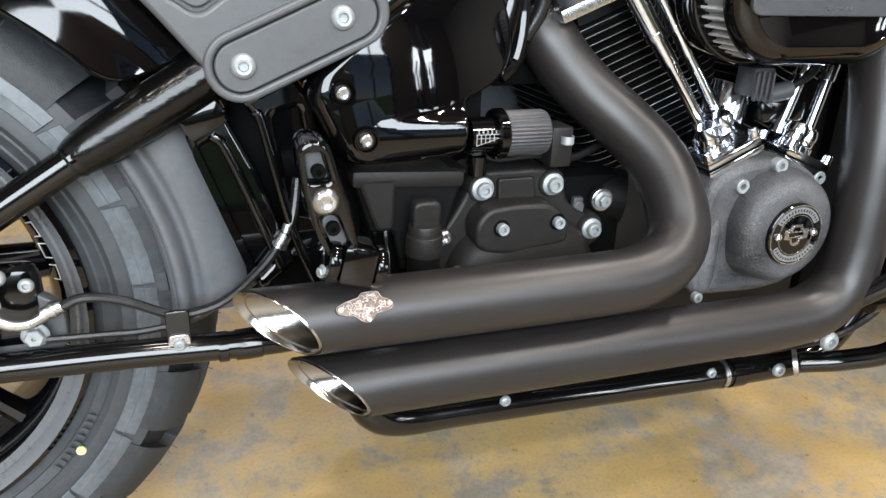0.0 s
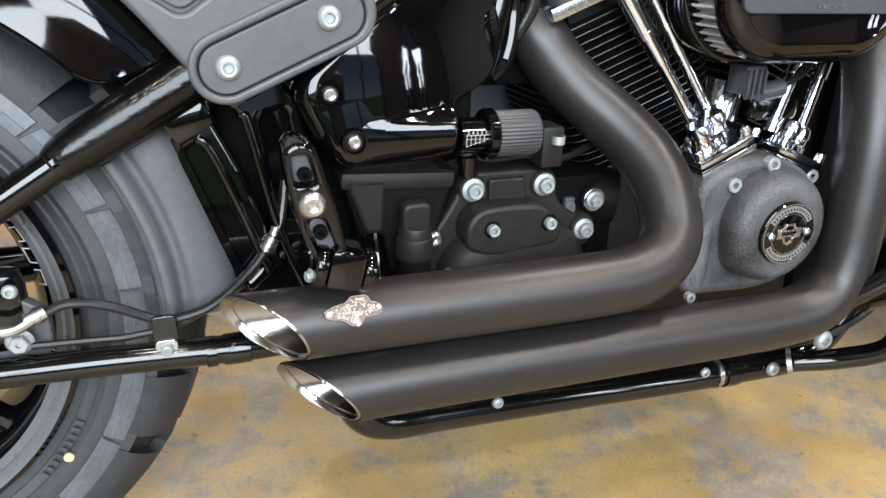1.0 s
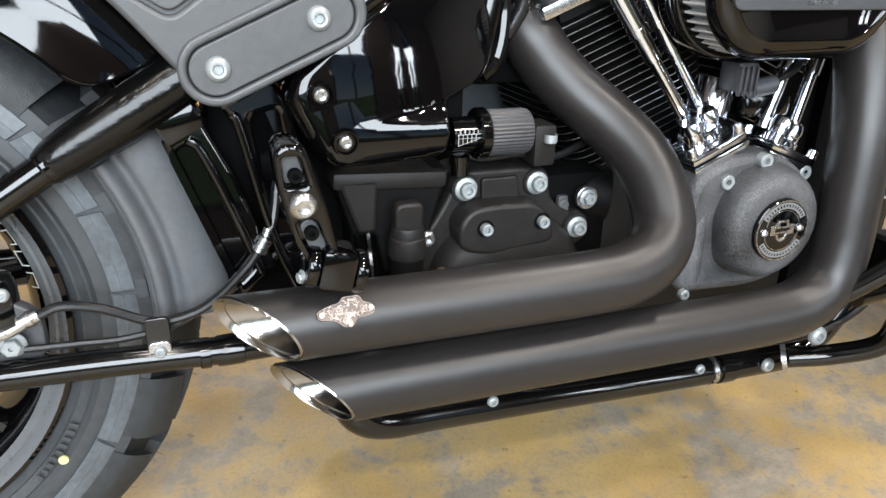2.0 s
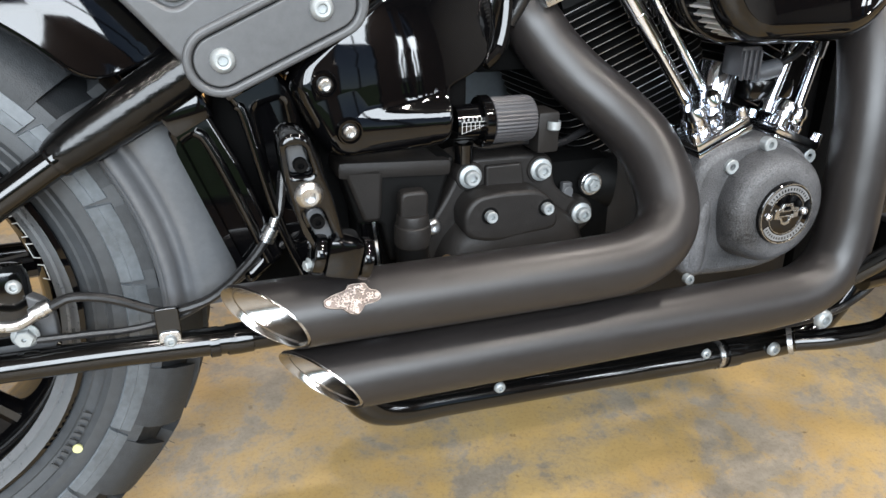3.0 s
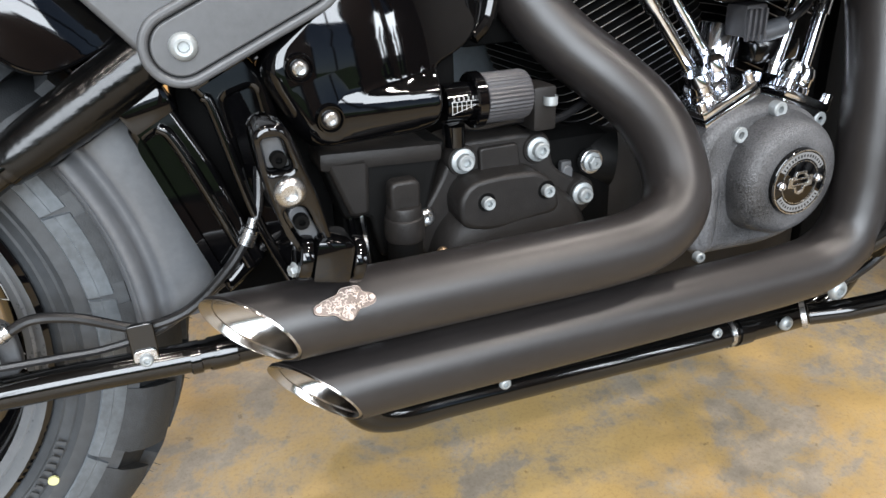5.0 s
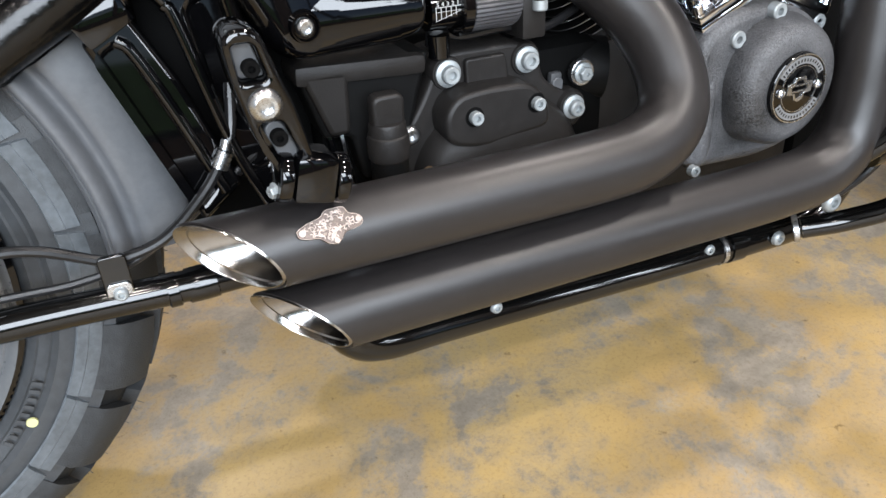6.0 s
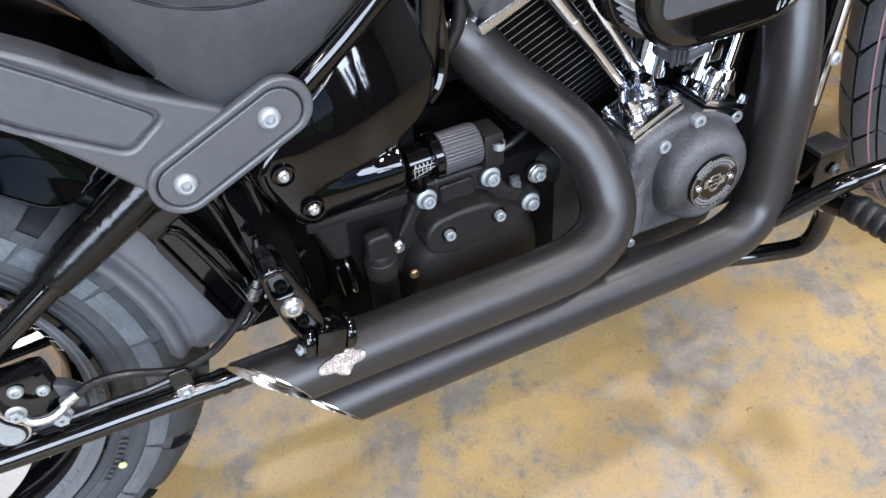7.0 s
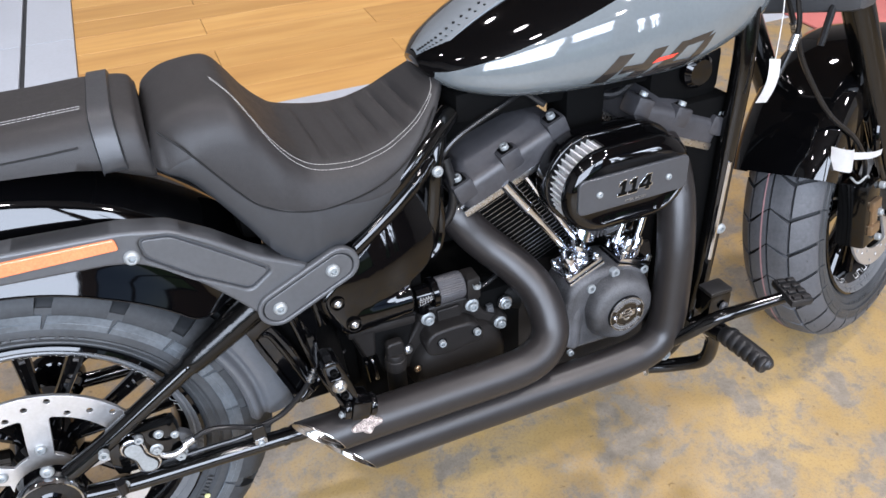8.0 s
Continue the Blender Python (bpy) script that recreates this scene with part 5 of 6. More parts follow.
part("scale_line", box((0.5625, -0.1467, 0.1535), (0.584, -0.1463, 0.1538)), SCALE, adj)
part("scale_line", tube([(0.5625, -0.1465, 0.1468), (0.584, -0.1466, 0.1532)], 0.00022, 5), SCALE, adj)
part("adjuster_mount", box((0.645, -0.135, 0.118), (0.668, -0.10, 0.158), 0.004), ENGINE, bike, "black casting behind the adjuster")
bolt((0.660, -0.137, 0.150), 0.0065, "cap", bike, ZINC, turn=(90, 0, 0), name="casting_bolt")

# ---- gearbox ----
TRANS = [(0.5717, 0.1108), (0.589, 0.114), (0.6513, 0.1135), (0.671, 0.103), (0.677, 0.076), (0.698, 0.0615), (0.7225, 0.055), (0.724, 0.034), (0.702, 0.018), (0.69, -0.03), (0.56, -0.03), (0.538, 0.020), (0.5328, 0.042), (0.552, 0.0669), (0.5656, 0.0897)]
gear = plate("gearbox_cover", [rounded(TRANS, 0.010)], -0.117, -0.06, 0.004, ENGINE, bike, "dark grey ribbed gearbox cover")
plate("cover_boss", [rounded([(0.5973, 0.107), (0.636, 0.107), (0.640, 0.074), (0.5985, 0.076)], 0.004)], -0.1225, -0.11, 0.002, ENGINE, gear)
plate("cover_boss", [rounded([(0.566, 0.070), (0.578, 0.085), (0.603, 0.088), (0.646, 0.086), (0.664, 0.070), (0.668, 0.044), (0.60, 0.036), (0.568, 0.044)], 0.012)], -0.147, -0.11, 0.0045, ENGINE, gear)
dome = []
for y, f in ((-0.10, 1.0), (-0.124, 0.97), (-0.136, 0.90), (-0.143, 0.78), (-0.147, 0.55), (-0.148, 0.1)):
    dome.append([(0.628 + 0.086 * f * math.cos(a), y, 0.0 + 0.074 * f * math.sin(a)) for a in [2 * math.pi * k / 40 for k in range(40)]])
part("clutch_dome", loft(dome), ENGINE, gear, "", None, 60)
for q, r in (((0.582, -0.120, 0.0975), 0.0116), ((0.6575, -0.120, 0.0975), 0.0116), ((0.706, -0.122, 0.0465), 0.0113)):
    part("bolt_pad", lathe([(0.0, 0.001), (0.0135, 0.001), (0.0155, 0.006), (0.0155, 0.02)], q, 24), ENGINE, gear)
    bolt(q, r, "flange", gear, ZINC)
for q in ((0.5925, -0.1465, 0.0655), (0.652, -0.1465, 0.0670)):
    # near-black disc paints the shade of the bolt's pocket
    part("bolt_cup", lathe([(0.0, -0.0008), (0.0085, -0.0008), (0.0095, 0.003)], q, 20), DARK, gear)
    bolt(q, 0.0058, "cap", gear, ZINC)
bolt((0.543, -0.122, 0.052), 0.009, "button", gear, STEEL)
bolt((0.551, -0.140, 0.0225), 0.006, "button", gear, BRONZE)
# case kept near black: the shade round the gearbox cover is in its colour
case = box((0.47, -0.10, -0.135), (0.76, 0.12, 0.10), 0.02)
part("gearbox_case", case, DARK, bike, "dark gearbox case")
oil = plate("oil_pan", [rounded([(0.452, 0.123), (0.566, 0.120), (0.556, 0.095), (0.545, 0.058), (0.530, 0.030), (0.500, 0.020), (0.492, 0.062), (0.470, 0.062)], 0.006)], -0.124, -0.06, 0.004, FIN, bike, "satin black oil tank with a filler")
part("pan_shelf", box((0.452, -0.130, 0.1090), (0.560, -0.06, 0.1255), 0.0055), ENGINE, oil, "", Matrix.Translation((0.452, 0, 0.122)) @ Matrix.Rotation(radians(3), 4, "Y") @ Matrix.Translation((-0.452, 0, -0.122)))
plate("pan_face", [rounded([(0.456, 0.118), (0.494, 0.1195), (0.491, 0.066), (0.474, 0.066)], 0.005)], -0.130, -0.115, 0.004, ENGINE, oil)
capm = Matrix.Translation((0.515, -0.144, 0.0)) @ Matrix.Rotation(radians(3), 4, "X")
filler = part("oil_filler", tube([(0, 0, -0.03), (0, 0, 0.053)], 0.0155, 28), FIN, oil, "", capm)
up = lambda prof: [[(r * math.cos(2 * math.pi * k / 36), r * math.sin(2 * math.pi * k / 36), z) for k in range(36)] for r, z in prof]
part("filler_cap", loft(up([(0.0150, 0.046), (0.0168, 0.048), (0.0172, 0.052), (0.0172, 0.064), (0.0165, 0.067), (0.0152, 0.068), (0.0150, 0.076), (0.0140, 0.078), (0.004, 0.078)])), ENGINE, oil, "black oil filler cap with a grip", capm)
grip = rounded([(-0.0130, 0.074), (0.0130, 0.074), (0.0135, 0.101), (-0.0135, 0.101)], [0.002, 0.002, 0.008, 0.008])
plate("cap_grip", [grip], -0.0075, 0.0075, 0.003, ENGINE, oil, "", capm)
for x in (0.474, 0.484):
    part("oil_line", tube([(x, -0.118, 0.075), (x + 0.002, -0.122, 0.05), (x + 0.006, -0.120, 0.01)], 0.0035, 8), CHROME if x > 0.48 else GLOSS, oil)
part("vent_hose", tube([(0.575, -0.10, 0.118), (0.577, -0.105, 0.131), (0.60, -0.11, 0.124), (0.64, -0.112, 0.126), (0.68, -0.11, 0.120), (0.72, -0.10, 0.13)], 0.004, 8), HOSE, bike, "black vent hose over the gearbox")
part("vent_stub", tube([(0.576, -0.118, 0.112), (0.576, -0.118, 0.130)], 0.009, 14), GLOSS, bike, "black vent stub")
sol = part("starter_end", tube([(0.70, -0.06, 0.072), (0.762, -0.085, 0.066)], 0.030, 24), FIN, bike, "dark starter motor end")
plate("starter_tab", [circle((0.7215, 0.0735), 0.0125, 24)], -0.113, -0.106, 0.001, STEEL, sol, "steel washer")
plate("loom_tab", [stadium((0.694, 0.056), (0.695, 0.068), 0.0055)], -0.113, -0.108, 0.001, STRUTM, sol, "grey cable tab")
bolt((0.7215, -0.1135, 0.0735), 0.0095, "hex", sol, ZINC, turn=(0, 12, 0))
part("loom_clip", box((0.688, -0.112, 0.058), (0.700, -0.104, 0.078), 0.003), PLASTIC, sol)

# ---- engine: crankcase, cam cover, cylinders, rocker boxes ----
# unseen filler block, its near-black colour stands in for shade
part("engine_gap_shade", box((0.955, -0.085, -0.13), (1.10, 0.085, 0.20), 0.02), DARK, bike, "near-black filler block painting the shade before the engine")
part("primary_cover", box((0.50, 0.12, -0.13), (1.02, 0.19, 0.10), 0.03), GLOSS, bike, "black primary cover on the far side")
part("crankcase", box((0.74, -0.10, -0.14), (1.03, 0.12, 0.10), 0.03), ENGINE, bike, "dark crankcase")
CAM = [(0.808, -0.026), (0.802, 0.060), (0.812, 0.104), (0.850, 0.122), (0.905, 0.124), (0.948, 0.104), (0.972, 0.062), (0.970, 0.010), (0.945, -0.022), (0.90, -0.030)]
cam_cover = plate("cam_cover", [rounded(CAM, 0.018)], -0.168, -0.09, 0.010, WRINKLE, bike, "rough black cam cover")
rows = []
EC = (0.897, 0.051)
for y, g, f in ((-0.150, 0.0, 1.02), (-0.161, 0.0, 1.0), (-0.166, 0.12, 0.985), (-0.170, 0.32, 0.965), (-0.174, 0.55, 0.945), (-0.179, 0.78, 0.925), (-0.1845, 0.93, 0.90), (-0.1895, 1.0, 0.865), (-0.1935, 1.0, 0.82), (-0.1962, 1.0, 0.765), (-0.1977, 1.0, 0.70), (-0.1984, 1.0, 0.62), (-0.1985, 1.0, 0.54), (-0.1990, 1.0, 0.05)):
    base = rounded([(0.845, 0.004), (0.838, 0.07), (0.86, 0.108), (0.91, 0.118), (0.955, 0.094), (0.972, 0.05), (0.955, 0.002), (0.91, -0.02)], 0.022)
    turn = [math.atan2(z - EC[1], x - EC[0]) for x, z in base]
    rows.append([(EC[0] + ((x - EC[0]) * (1 - g) + 0.066 * math.cos(a) * g) * f, y, EC[1] + ((z - EC[1]) * (1 - g) + 0.066 * math.sin(a) * g) * f) for (x, z), a in zip(base, turn)])
part("cover_dome", loft(rows), WRINKLE, cam_cover, "", None, 60)
part("cover_ridge", tube([(0.834, -0.150, 0.088), (0.829, -0.156, 0.070), (0.825, -0.159, 0.030), (0.824, -0.159, -0.010), (0.826, -0.152, -0.024)], [0.004, 0.010, 0.0125, 0.0125, 0.010], 20), WRINKLE, cam_cover, "rounded ridge of the casting", None, 60)
em = part("timer_cover", lathe([(0.0, -0.2035), (0.0315, -0.2035), (0.0328, -0.2025), (0.0335, -0.199)], (*EC[:1], 0, EC[1]), 48), GLOSS, cam_cover, "round black timer cover with a silver ring")
for r0, r1, y, mt in ((0.0312, 0.0322, -0.2045, STEEL), (0.0212, 0.0218, -0.2042, STEEL)):
    part("silver_ring", lathe([(r0, -0.2034), (r0, y), (r1, y), (r1, -0.2034)], (EC[0], 0, EC[1]), 56), mt, em)
for a0, a1 in ((28, 152), (208, 332)):
    part("ring_plate", lathe([(0.0232, -0.2034), (0.0234, -0.2042), (0.0298, -0.2042), (0.03, -0.2034)], (EC[0], 0, EC[1]), 30, a0, a1), GREYARC, em, "grey arc with worn lettering")
    marks = bmesh.new()
    for k in range(15):
        a = radians(a0 + 6 + k * (a1 - a0 - 12) / 14)
        M = Matrix.Translation((EC[0] + 0.0266 * math.cos(a), -0.2044, EC[1] + 0.0266 * math.sin(a))) @ Matrix.Rotation(-a, 4, "Y")
        bmesh.ops.create_cube(marks, size=1, matrix=M @ Matrix.Diagonal((0.0026, 0.0006, 0.0011, 1)))
    part("ring_mark", marks, GLOSS, em, "dark marks on the arc")
SH = [(-0.0065, 0.0125), (0.0065, 0.0125), (0.0085, 0.0075), (0.0165, 0.0065), (0.0165, -0.0045), (0.008, -0.0055), (0.006, -0.011), (0.0, -0.0135), (-0.006, -0.011), (-0.008, -0.0055), (-0.0165, -0.0045), (-0.0165, 0.0065), (-0.0085, 0.0075)]
out = [(EC[0] + x * 0.9, EC[1] + z * 0.9) for x, z in SH]
plate("shield_mark", [out, [(EC[0] + x * 0.62, EC[1] + z * 0.68) for x, z in SH]], -0.2046, -0.2030, 0.0002, STEEL, em, "silver shield outline")
plate("shield_mark", [rounded([(EC[0] - 0.0115, EC[1] - 0.0028), (EC[0] + 0.0115, EC[1] - 0.0028), (EC[0] + 0.0115, EC[1] + 0.0045), (EC[0] - 0.0115, EC[1] + 0.0045)], 0.001, 2), rounded([(EC[0] - 0.0095, EC[1] - 0.0012), (EC[0] + 0.0095, EC[1] - 0.0012), (EC[0] + 0.0095, EC[1] + 0.0029), (EC[0] - 0.0095, EC[1] + 0.0029)], 0.0008, 2)], -0.2048, -0.2030, 0.0002, STEEL, em)
for x in (0.8745, 0.9195):
    bolt((x, -0.2035, 0.051 + (x - 0.897) * 0.04), 0.0046, "button", em, CHROME)
for q in ((0.848, -0.1625, 0.0963), (0.8896, -0.1655, 0.1163), (0.955, -0.155, 0.096), (0.812, -0.170, -0.023)):
    bolt(q, 0.0056 if q[2] < 0 else 0.0078, "cap", cam_cover, ZINC)

CRANK = Vector((0.880, 0, -0.055))


def cylinder(name, lean, first, fins, back):
    """A finned cylinder on the crankcase, its head and rocker box. lean: degrees forward."""
    m = Matrix.Translation(CRANK) @ Matrix.Rotation(radians(lean), 4, "Y")
    ob = part(name, tube([(0, 0, 0.12), (0, 0, 0.36)], 0.062, 36), FIN, bike, "black finned cylinder with bright fin edges", m)
    for k in range(fins):
        z = first + k * 0.0088
        s = 1.0 - 0.10 * max(0, (fins * 0.3 - k)) / (fins * 0.3)
        prof = rounded([(-back * s, -0.083 * s), (0.078 * s, -0.083 * s), (0.078 * s, 0.083 * s), (-back * s, 0.083 * s)], 0.03, 6)
        rows = [[(x * f, y * f, z + dz) for x, y in prof] for f, dz in ((0.6, -0.0015), (0.985, -0.0009), (1.0, -0.0005), (1.0, 0.0005), (0.985, 0.0009), (0.6, 0.0015))]
        bm = loft(rows)
        for f in bm.faces:
            c = f.calc_center_median()
            if abs(f.normal.z) < 0.9 and len(f.verts) == 4 and abs(c.z - z) < 0.0004:
                f.material_index = 1
        part("fin", bm, [FIN, ALLOY], ob, "", m)
    head = part("cylinder_head", box((-0.070, -0.070, 0.315), (0.070, 0.070, 0.350), 0.010), FIN, ob, "", m)
    part("head_joint", box((-0.100, -0.106, 0.353), (0.090, 0.106, 0.366), 0.003), STEEL, ob, "bright joint under the rocker box", m)
    return ob, m


SHIFT = Vector((0.010, 0, 0.016))
CRANK = CRANK + SHIFT
rear_cyl, MR = cylinder("rear_cylinder", -22.5, 0.175, 19, 0.108)
front_cyl, MF = cylinder("front_cylinder", 22.5, 0.175, 19, 0.078)


def rocker_box(m, s, label):
    rows = []
    for z, f, dx in ((0.366, 1.0, 0.0), (0.392, 1.0, 0.0), (0.399, 0.985, 0.0), (0.4035, 0.95, 0.0), (0.406, 0.90, 0.0), (0.410, 0.82, 0.0), (0.420, 0.74, 0), (0.4245, 0.66, 0), (0.426, 0.4, 0)):
        rows.append([(x * f, y * f, z) for x, y in rounded([(-0.094, -0.108), (0.094, -0.108), (0.094, 0.108), (-0.094, 0.108)], 0.022, 5)])
    ob = part("rocker_box", loft(rows), ROCKER, bike, label, m, 50)
    for x in (-0.083, 0.0, 0.083):
        part("bolt_tower", box((x - 0.0165, -0.1095, 0.380), (x + 0.0165, -0.070, 0.4125), 0.0055), ROCKER, ob, "", m, 50)
        # flat near-black sheet on the tower: a pocket's shade put into colour
        plate("bolt_pocket", [rounded([(x - 0.0105, -0.1045), (x + 0.0105, -0.1045), (x + 0.0105, -0.083), (x - 0.0105, -0.083)], 0.003)], -0.4131, -0.411, 0.0003, DARK, ob, "", m @ Matrix(((1, 0, 0, 0), (0, 0, 1, 0), (0, -1, 0, 0), (0, 0, 0, 1))))
        bolt((x, -0.094, 0.411), 0.0066, "cap", ob, ZINC, turn=(-90, 0, 0), m=m)
    return ob


rocker_box(MR, 1, "rough black rear rocker box")
rocker_box(MF, 1, "rough black front rocker box")
# near-black boxes added to close the gaps, shade put into their colour
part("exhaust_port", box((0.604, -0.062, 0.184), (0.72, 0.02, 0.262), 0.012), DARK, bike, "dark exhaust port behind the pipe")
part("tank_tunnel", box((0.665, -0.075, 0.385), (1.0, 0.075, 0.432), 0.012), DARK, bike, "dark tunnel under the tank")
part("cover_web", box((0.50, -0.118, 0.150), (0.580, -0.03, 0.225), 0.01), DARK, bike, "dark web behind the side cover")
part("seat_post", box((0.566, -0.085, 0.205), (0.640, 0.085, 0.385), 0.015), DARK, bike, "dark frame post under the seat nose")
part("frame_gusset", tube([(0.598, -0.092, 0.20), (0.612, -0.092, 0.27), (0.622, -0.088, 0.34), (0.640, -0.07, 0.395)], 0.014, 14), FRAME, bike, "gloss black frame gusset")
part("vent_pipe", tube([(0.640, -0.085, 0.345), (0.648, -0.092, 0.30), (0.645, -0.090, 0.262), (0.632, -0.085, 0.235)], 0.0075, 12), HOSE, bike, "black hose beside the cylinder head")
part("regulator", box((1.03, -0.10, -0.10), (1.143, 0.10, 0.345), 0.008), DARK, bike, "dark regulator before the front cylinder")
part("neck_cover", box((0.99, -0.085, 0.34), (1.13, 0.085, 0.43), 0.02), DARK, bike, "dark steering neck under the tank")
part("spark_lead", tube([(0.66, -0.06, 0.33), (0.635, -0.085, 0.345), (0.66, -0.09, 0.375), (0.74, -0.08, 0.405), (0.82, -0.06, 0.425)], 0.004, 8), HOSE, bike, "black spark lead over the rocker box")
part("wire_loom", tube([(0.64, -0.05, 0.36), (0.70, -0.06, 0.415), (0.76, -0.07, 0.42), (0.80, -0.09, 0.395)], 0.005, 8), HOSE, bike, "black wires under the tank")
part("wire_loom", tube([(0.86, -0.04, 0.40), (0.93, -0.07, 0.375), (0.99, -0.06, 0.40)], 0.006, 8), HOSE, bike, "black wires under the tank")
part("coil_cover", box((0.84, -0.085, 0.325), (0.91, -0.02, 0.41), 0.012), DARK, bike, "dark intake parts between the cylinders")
part("far_side_cover", box((0.595, 0.100, 0.080), (0.760, 0.110, 0.200), 0.004), CONSOLE, bike, "pale grey cover on the far side of the engine")
part("horn", lathe([(0.0, -0.030), (0.020, -0.030), (0.027, -0.023), (0.027, 0.0), (0.0, 0.0)], (1.07, -0.075, 0.395), 32), GLOSS, bike, "black round cap beside the tank")
bolt((0.615, -0.118, 0.345), 0.0085, "button", bike, ZINC, name="frame_bolt")


# ---- pushrod tubes and tappet blocks ----
def rod(a, b, label="chrome pushrod tube"):
    a, b = Vector(a), Vector(b)
    ob = part("pushrod_tube", tube([a, b], 0.0067, 20), CHROME, bike, label)
    for u0, u1, r in ((0.0, 0.34, 0.0102), (0.32, 0.355, 0.0110), (0.35, 0.52, 0.0087), (0.93, 1.0, 0.0092), (0.91, 0.935, 0.0102)):
        part("tube_sleeve", tube([a + (b - a) * u0, a + (b - a) * u1], r, 20), CHROME, ob)
    return ob


rod((0.7255, -0.102, 0.292), (0.838, -0.116, 0.137))
rod((0.7655, -0.084, 0.295), (0.856, -0.112, 0.150))
rod((0.975, -0.108, 0.262), (0.921, -0.125, 0.138))
rod((1.008, -0.108, 0.258), (0.958, -0.128, 0.130))


def tappet(c, tilt, label):
    m = Matrix.Translation(c) @ Matrix.Rotation(radians(tilt), 4, "Y")
    ob = part("tappet_block", box((-0.034, -0.030, -0.013), (0.034, 0.03, -0.0055), 0.0022), CHROME, bike, label, m)
    part("tappet_gasket", box((-0.0325, -0.0285, -0.0056), (0.0325, 0.03, -0.0042), 0.0002), DARK, ob, "", m)
    part("tappet_top", box((-0.033, -0.029, -0.0042), (0.033, 0.03, 0.0045), 0.0028), CHROME, ob, "", m)
    part("tappet_crown", loft([[(0.0 + 0.021 * f * math.cos(a), 0.006 + 0.022 * f * math.sin(a), z) for a in [2 * math.pi * k / 28 for k in range(28)]] for z, f in ((0.003, 1.0), (0.010, 0.96), (0.014, 0.82), (0.0155, 0.5))]), CHROME, ob, "", m, 50)
    for x, y, r in ((-0.012, -0.006, 0.0125), (0.014, 0.002, 0.0115)):
        part("tappet_cup", loft([[(x + r * f * math.cos(a), y + r * f * math.sin(a), z) for a in [2 * math.pi * k / 24 for k in range(24)]] for z, f in ((0.004, 1.05), (0.012, 1.05), (0.0135, 0.92), (0.020, 0.90), (0.0215, 1.0), (0.026, 0.98), (0.032, 0.8))]), CHROME, ob, "", m, 40)
    for x in (-0.029, 0.028):
        for y in (-0.024, 0.018):
            part("tappet_screw", loft([[(x + r * math.cos(math.pi * k / 6), y + r * math.sin(math.pi * k / 6), z) for k in range(12)] for r, z in ((0.0062, 0.004), (0.0062, 0.0055), (0.0052, 0.006), (0.0052, 0.0125), (0.0045, 0.0135), (0.003, 0.0135), (0.003, 0.011))]), CHROME, ob, "", m)
    return ob


tappet((0.842, -0.130, 0.128), -24, "chrome rear tappet block")
tappet((0.936, -0.134, 0.117), 22, "chrome front tappet block")
part("breather", tube([(0.868, -0.095, 0.15), (0.880, -0.092, 0.185)], [0.026, 0.022], 24), CHROME, bike, "bright breather housing between the rods")
sensor = part("sensor", box((0.858, -0.148, 0.182), (0.884, -0.120, 0.212), 0.004), ROCKER, bike, "grey plastic sensor and plug")
for k in range(4):
    part("sensor_rib", box((0.859 + k * 0.0066, -0.1515, 0.179), (0.8615 + k * 0.0066, -0.147, 0.208), 0.001), ROCKER, sensor)
part("sensor_plug", tube([(0.884, -0.140, 0.183), (0.912, -0.140, 0.188)], 0.0095, 12), GREYFACE, sensor)
part("sensor_lead", tube([(0.91, -0.14, 0.188), (0.94, -0.135, 0.20), (0.965, -0.12, 0.21)], 0.004, 8), HOSE, sensor)
part("manifold_bracket", box((0.898, -0.125, 0.150), (0.955, -0.095, 0.172), 0.004), FRAME, bike, "black bracket behind the rods")

# ---- air cleaner ----
AC, AH, AR = (0.886, 0.287), 0.041, 0.0635
L, R_ = (AC[0] - AH, AC[1]), (AC[0] + AH, AC[1])
air = plate("air_cleaner", [stadium(L, R_, AR + 0.008, 24)], -0.140, -0.112, 0.004, GLOSS, bike, "black air cleaner with a pleated gauze filter")


def even(outline, n):
    """The closed outline as n points at equal steps."""
    P = [Vector((*p, 0)) for p in outline]
    P.append(P[0])
    ends = [0.0]
    for a, b in zip(P, P[1:]):
        ends.append(ends[-1] + (b - a).length)
    out, i = [], 0
    for k in range(n):
        s = ends[-1] * k / n
        while ends[i + 1] < s:
            i += 1
        u = (s - ends[i]) / max(1e-9, ends[i + 1] - ends[i])
        q = P[i].lerp(P[i + 1], u)
        out.append((q.x, q.y))
    return out


# pleats: the ring's outline goes in and out
low, top = even(stadium(L, R_, AR - 0.010, 46), 240), even(stadium(L, R_, AR + 0.002, 46), 240)
ring = [((low, low, top, top)[k % 4])[k] for k in range(240)]
rows = [[(x, y, z) for x, z in ring] for y in (-0.140, -0.160, -0.182)]
part("filter_element", loft(rows), FILTER, air, "pale pleated gauze filter", angle=10)
hood = [(x, z) for x, z in even(stadium(L, R_, AR + 0.005, 46), 160) if z > AC[1] + 0.04 and 0.842 < x < 0.955]
hood.sort()
part("filter_hood", loft([[(x, -0.139, z) for x, z in hood] + [(x, -0.139, z - 0.004) for x, z in reversed(hood)], [(x, -0.184, z) for x, z in hood] + [(x, -0.184, z - 0.004) for x, z in reversed(hood)]]), GLOSS, air, "black hood over the filter", angle=40)
plate("filter_rim", [stadium(L, R_, AR + 0.009, 24), stadium(L, R_, AR - 0.004, 24)], -0.146, -0.138, 0.003, GLOSS, air)
rows = []
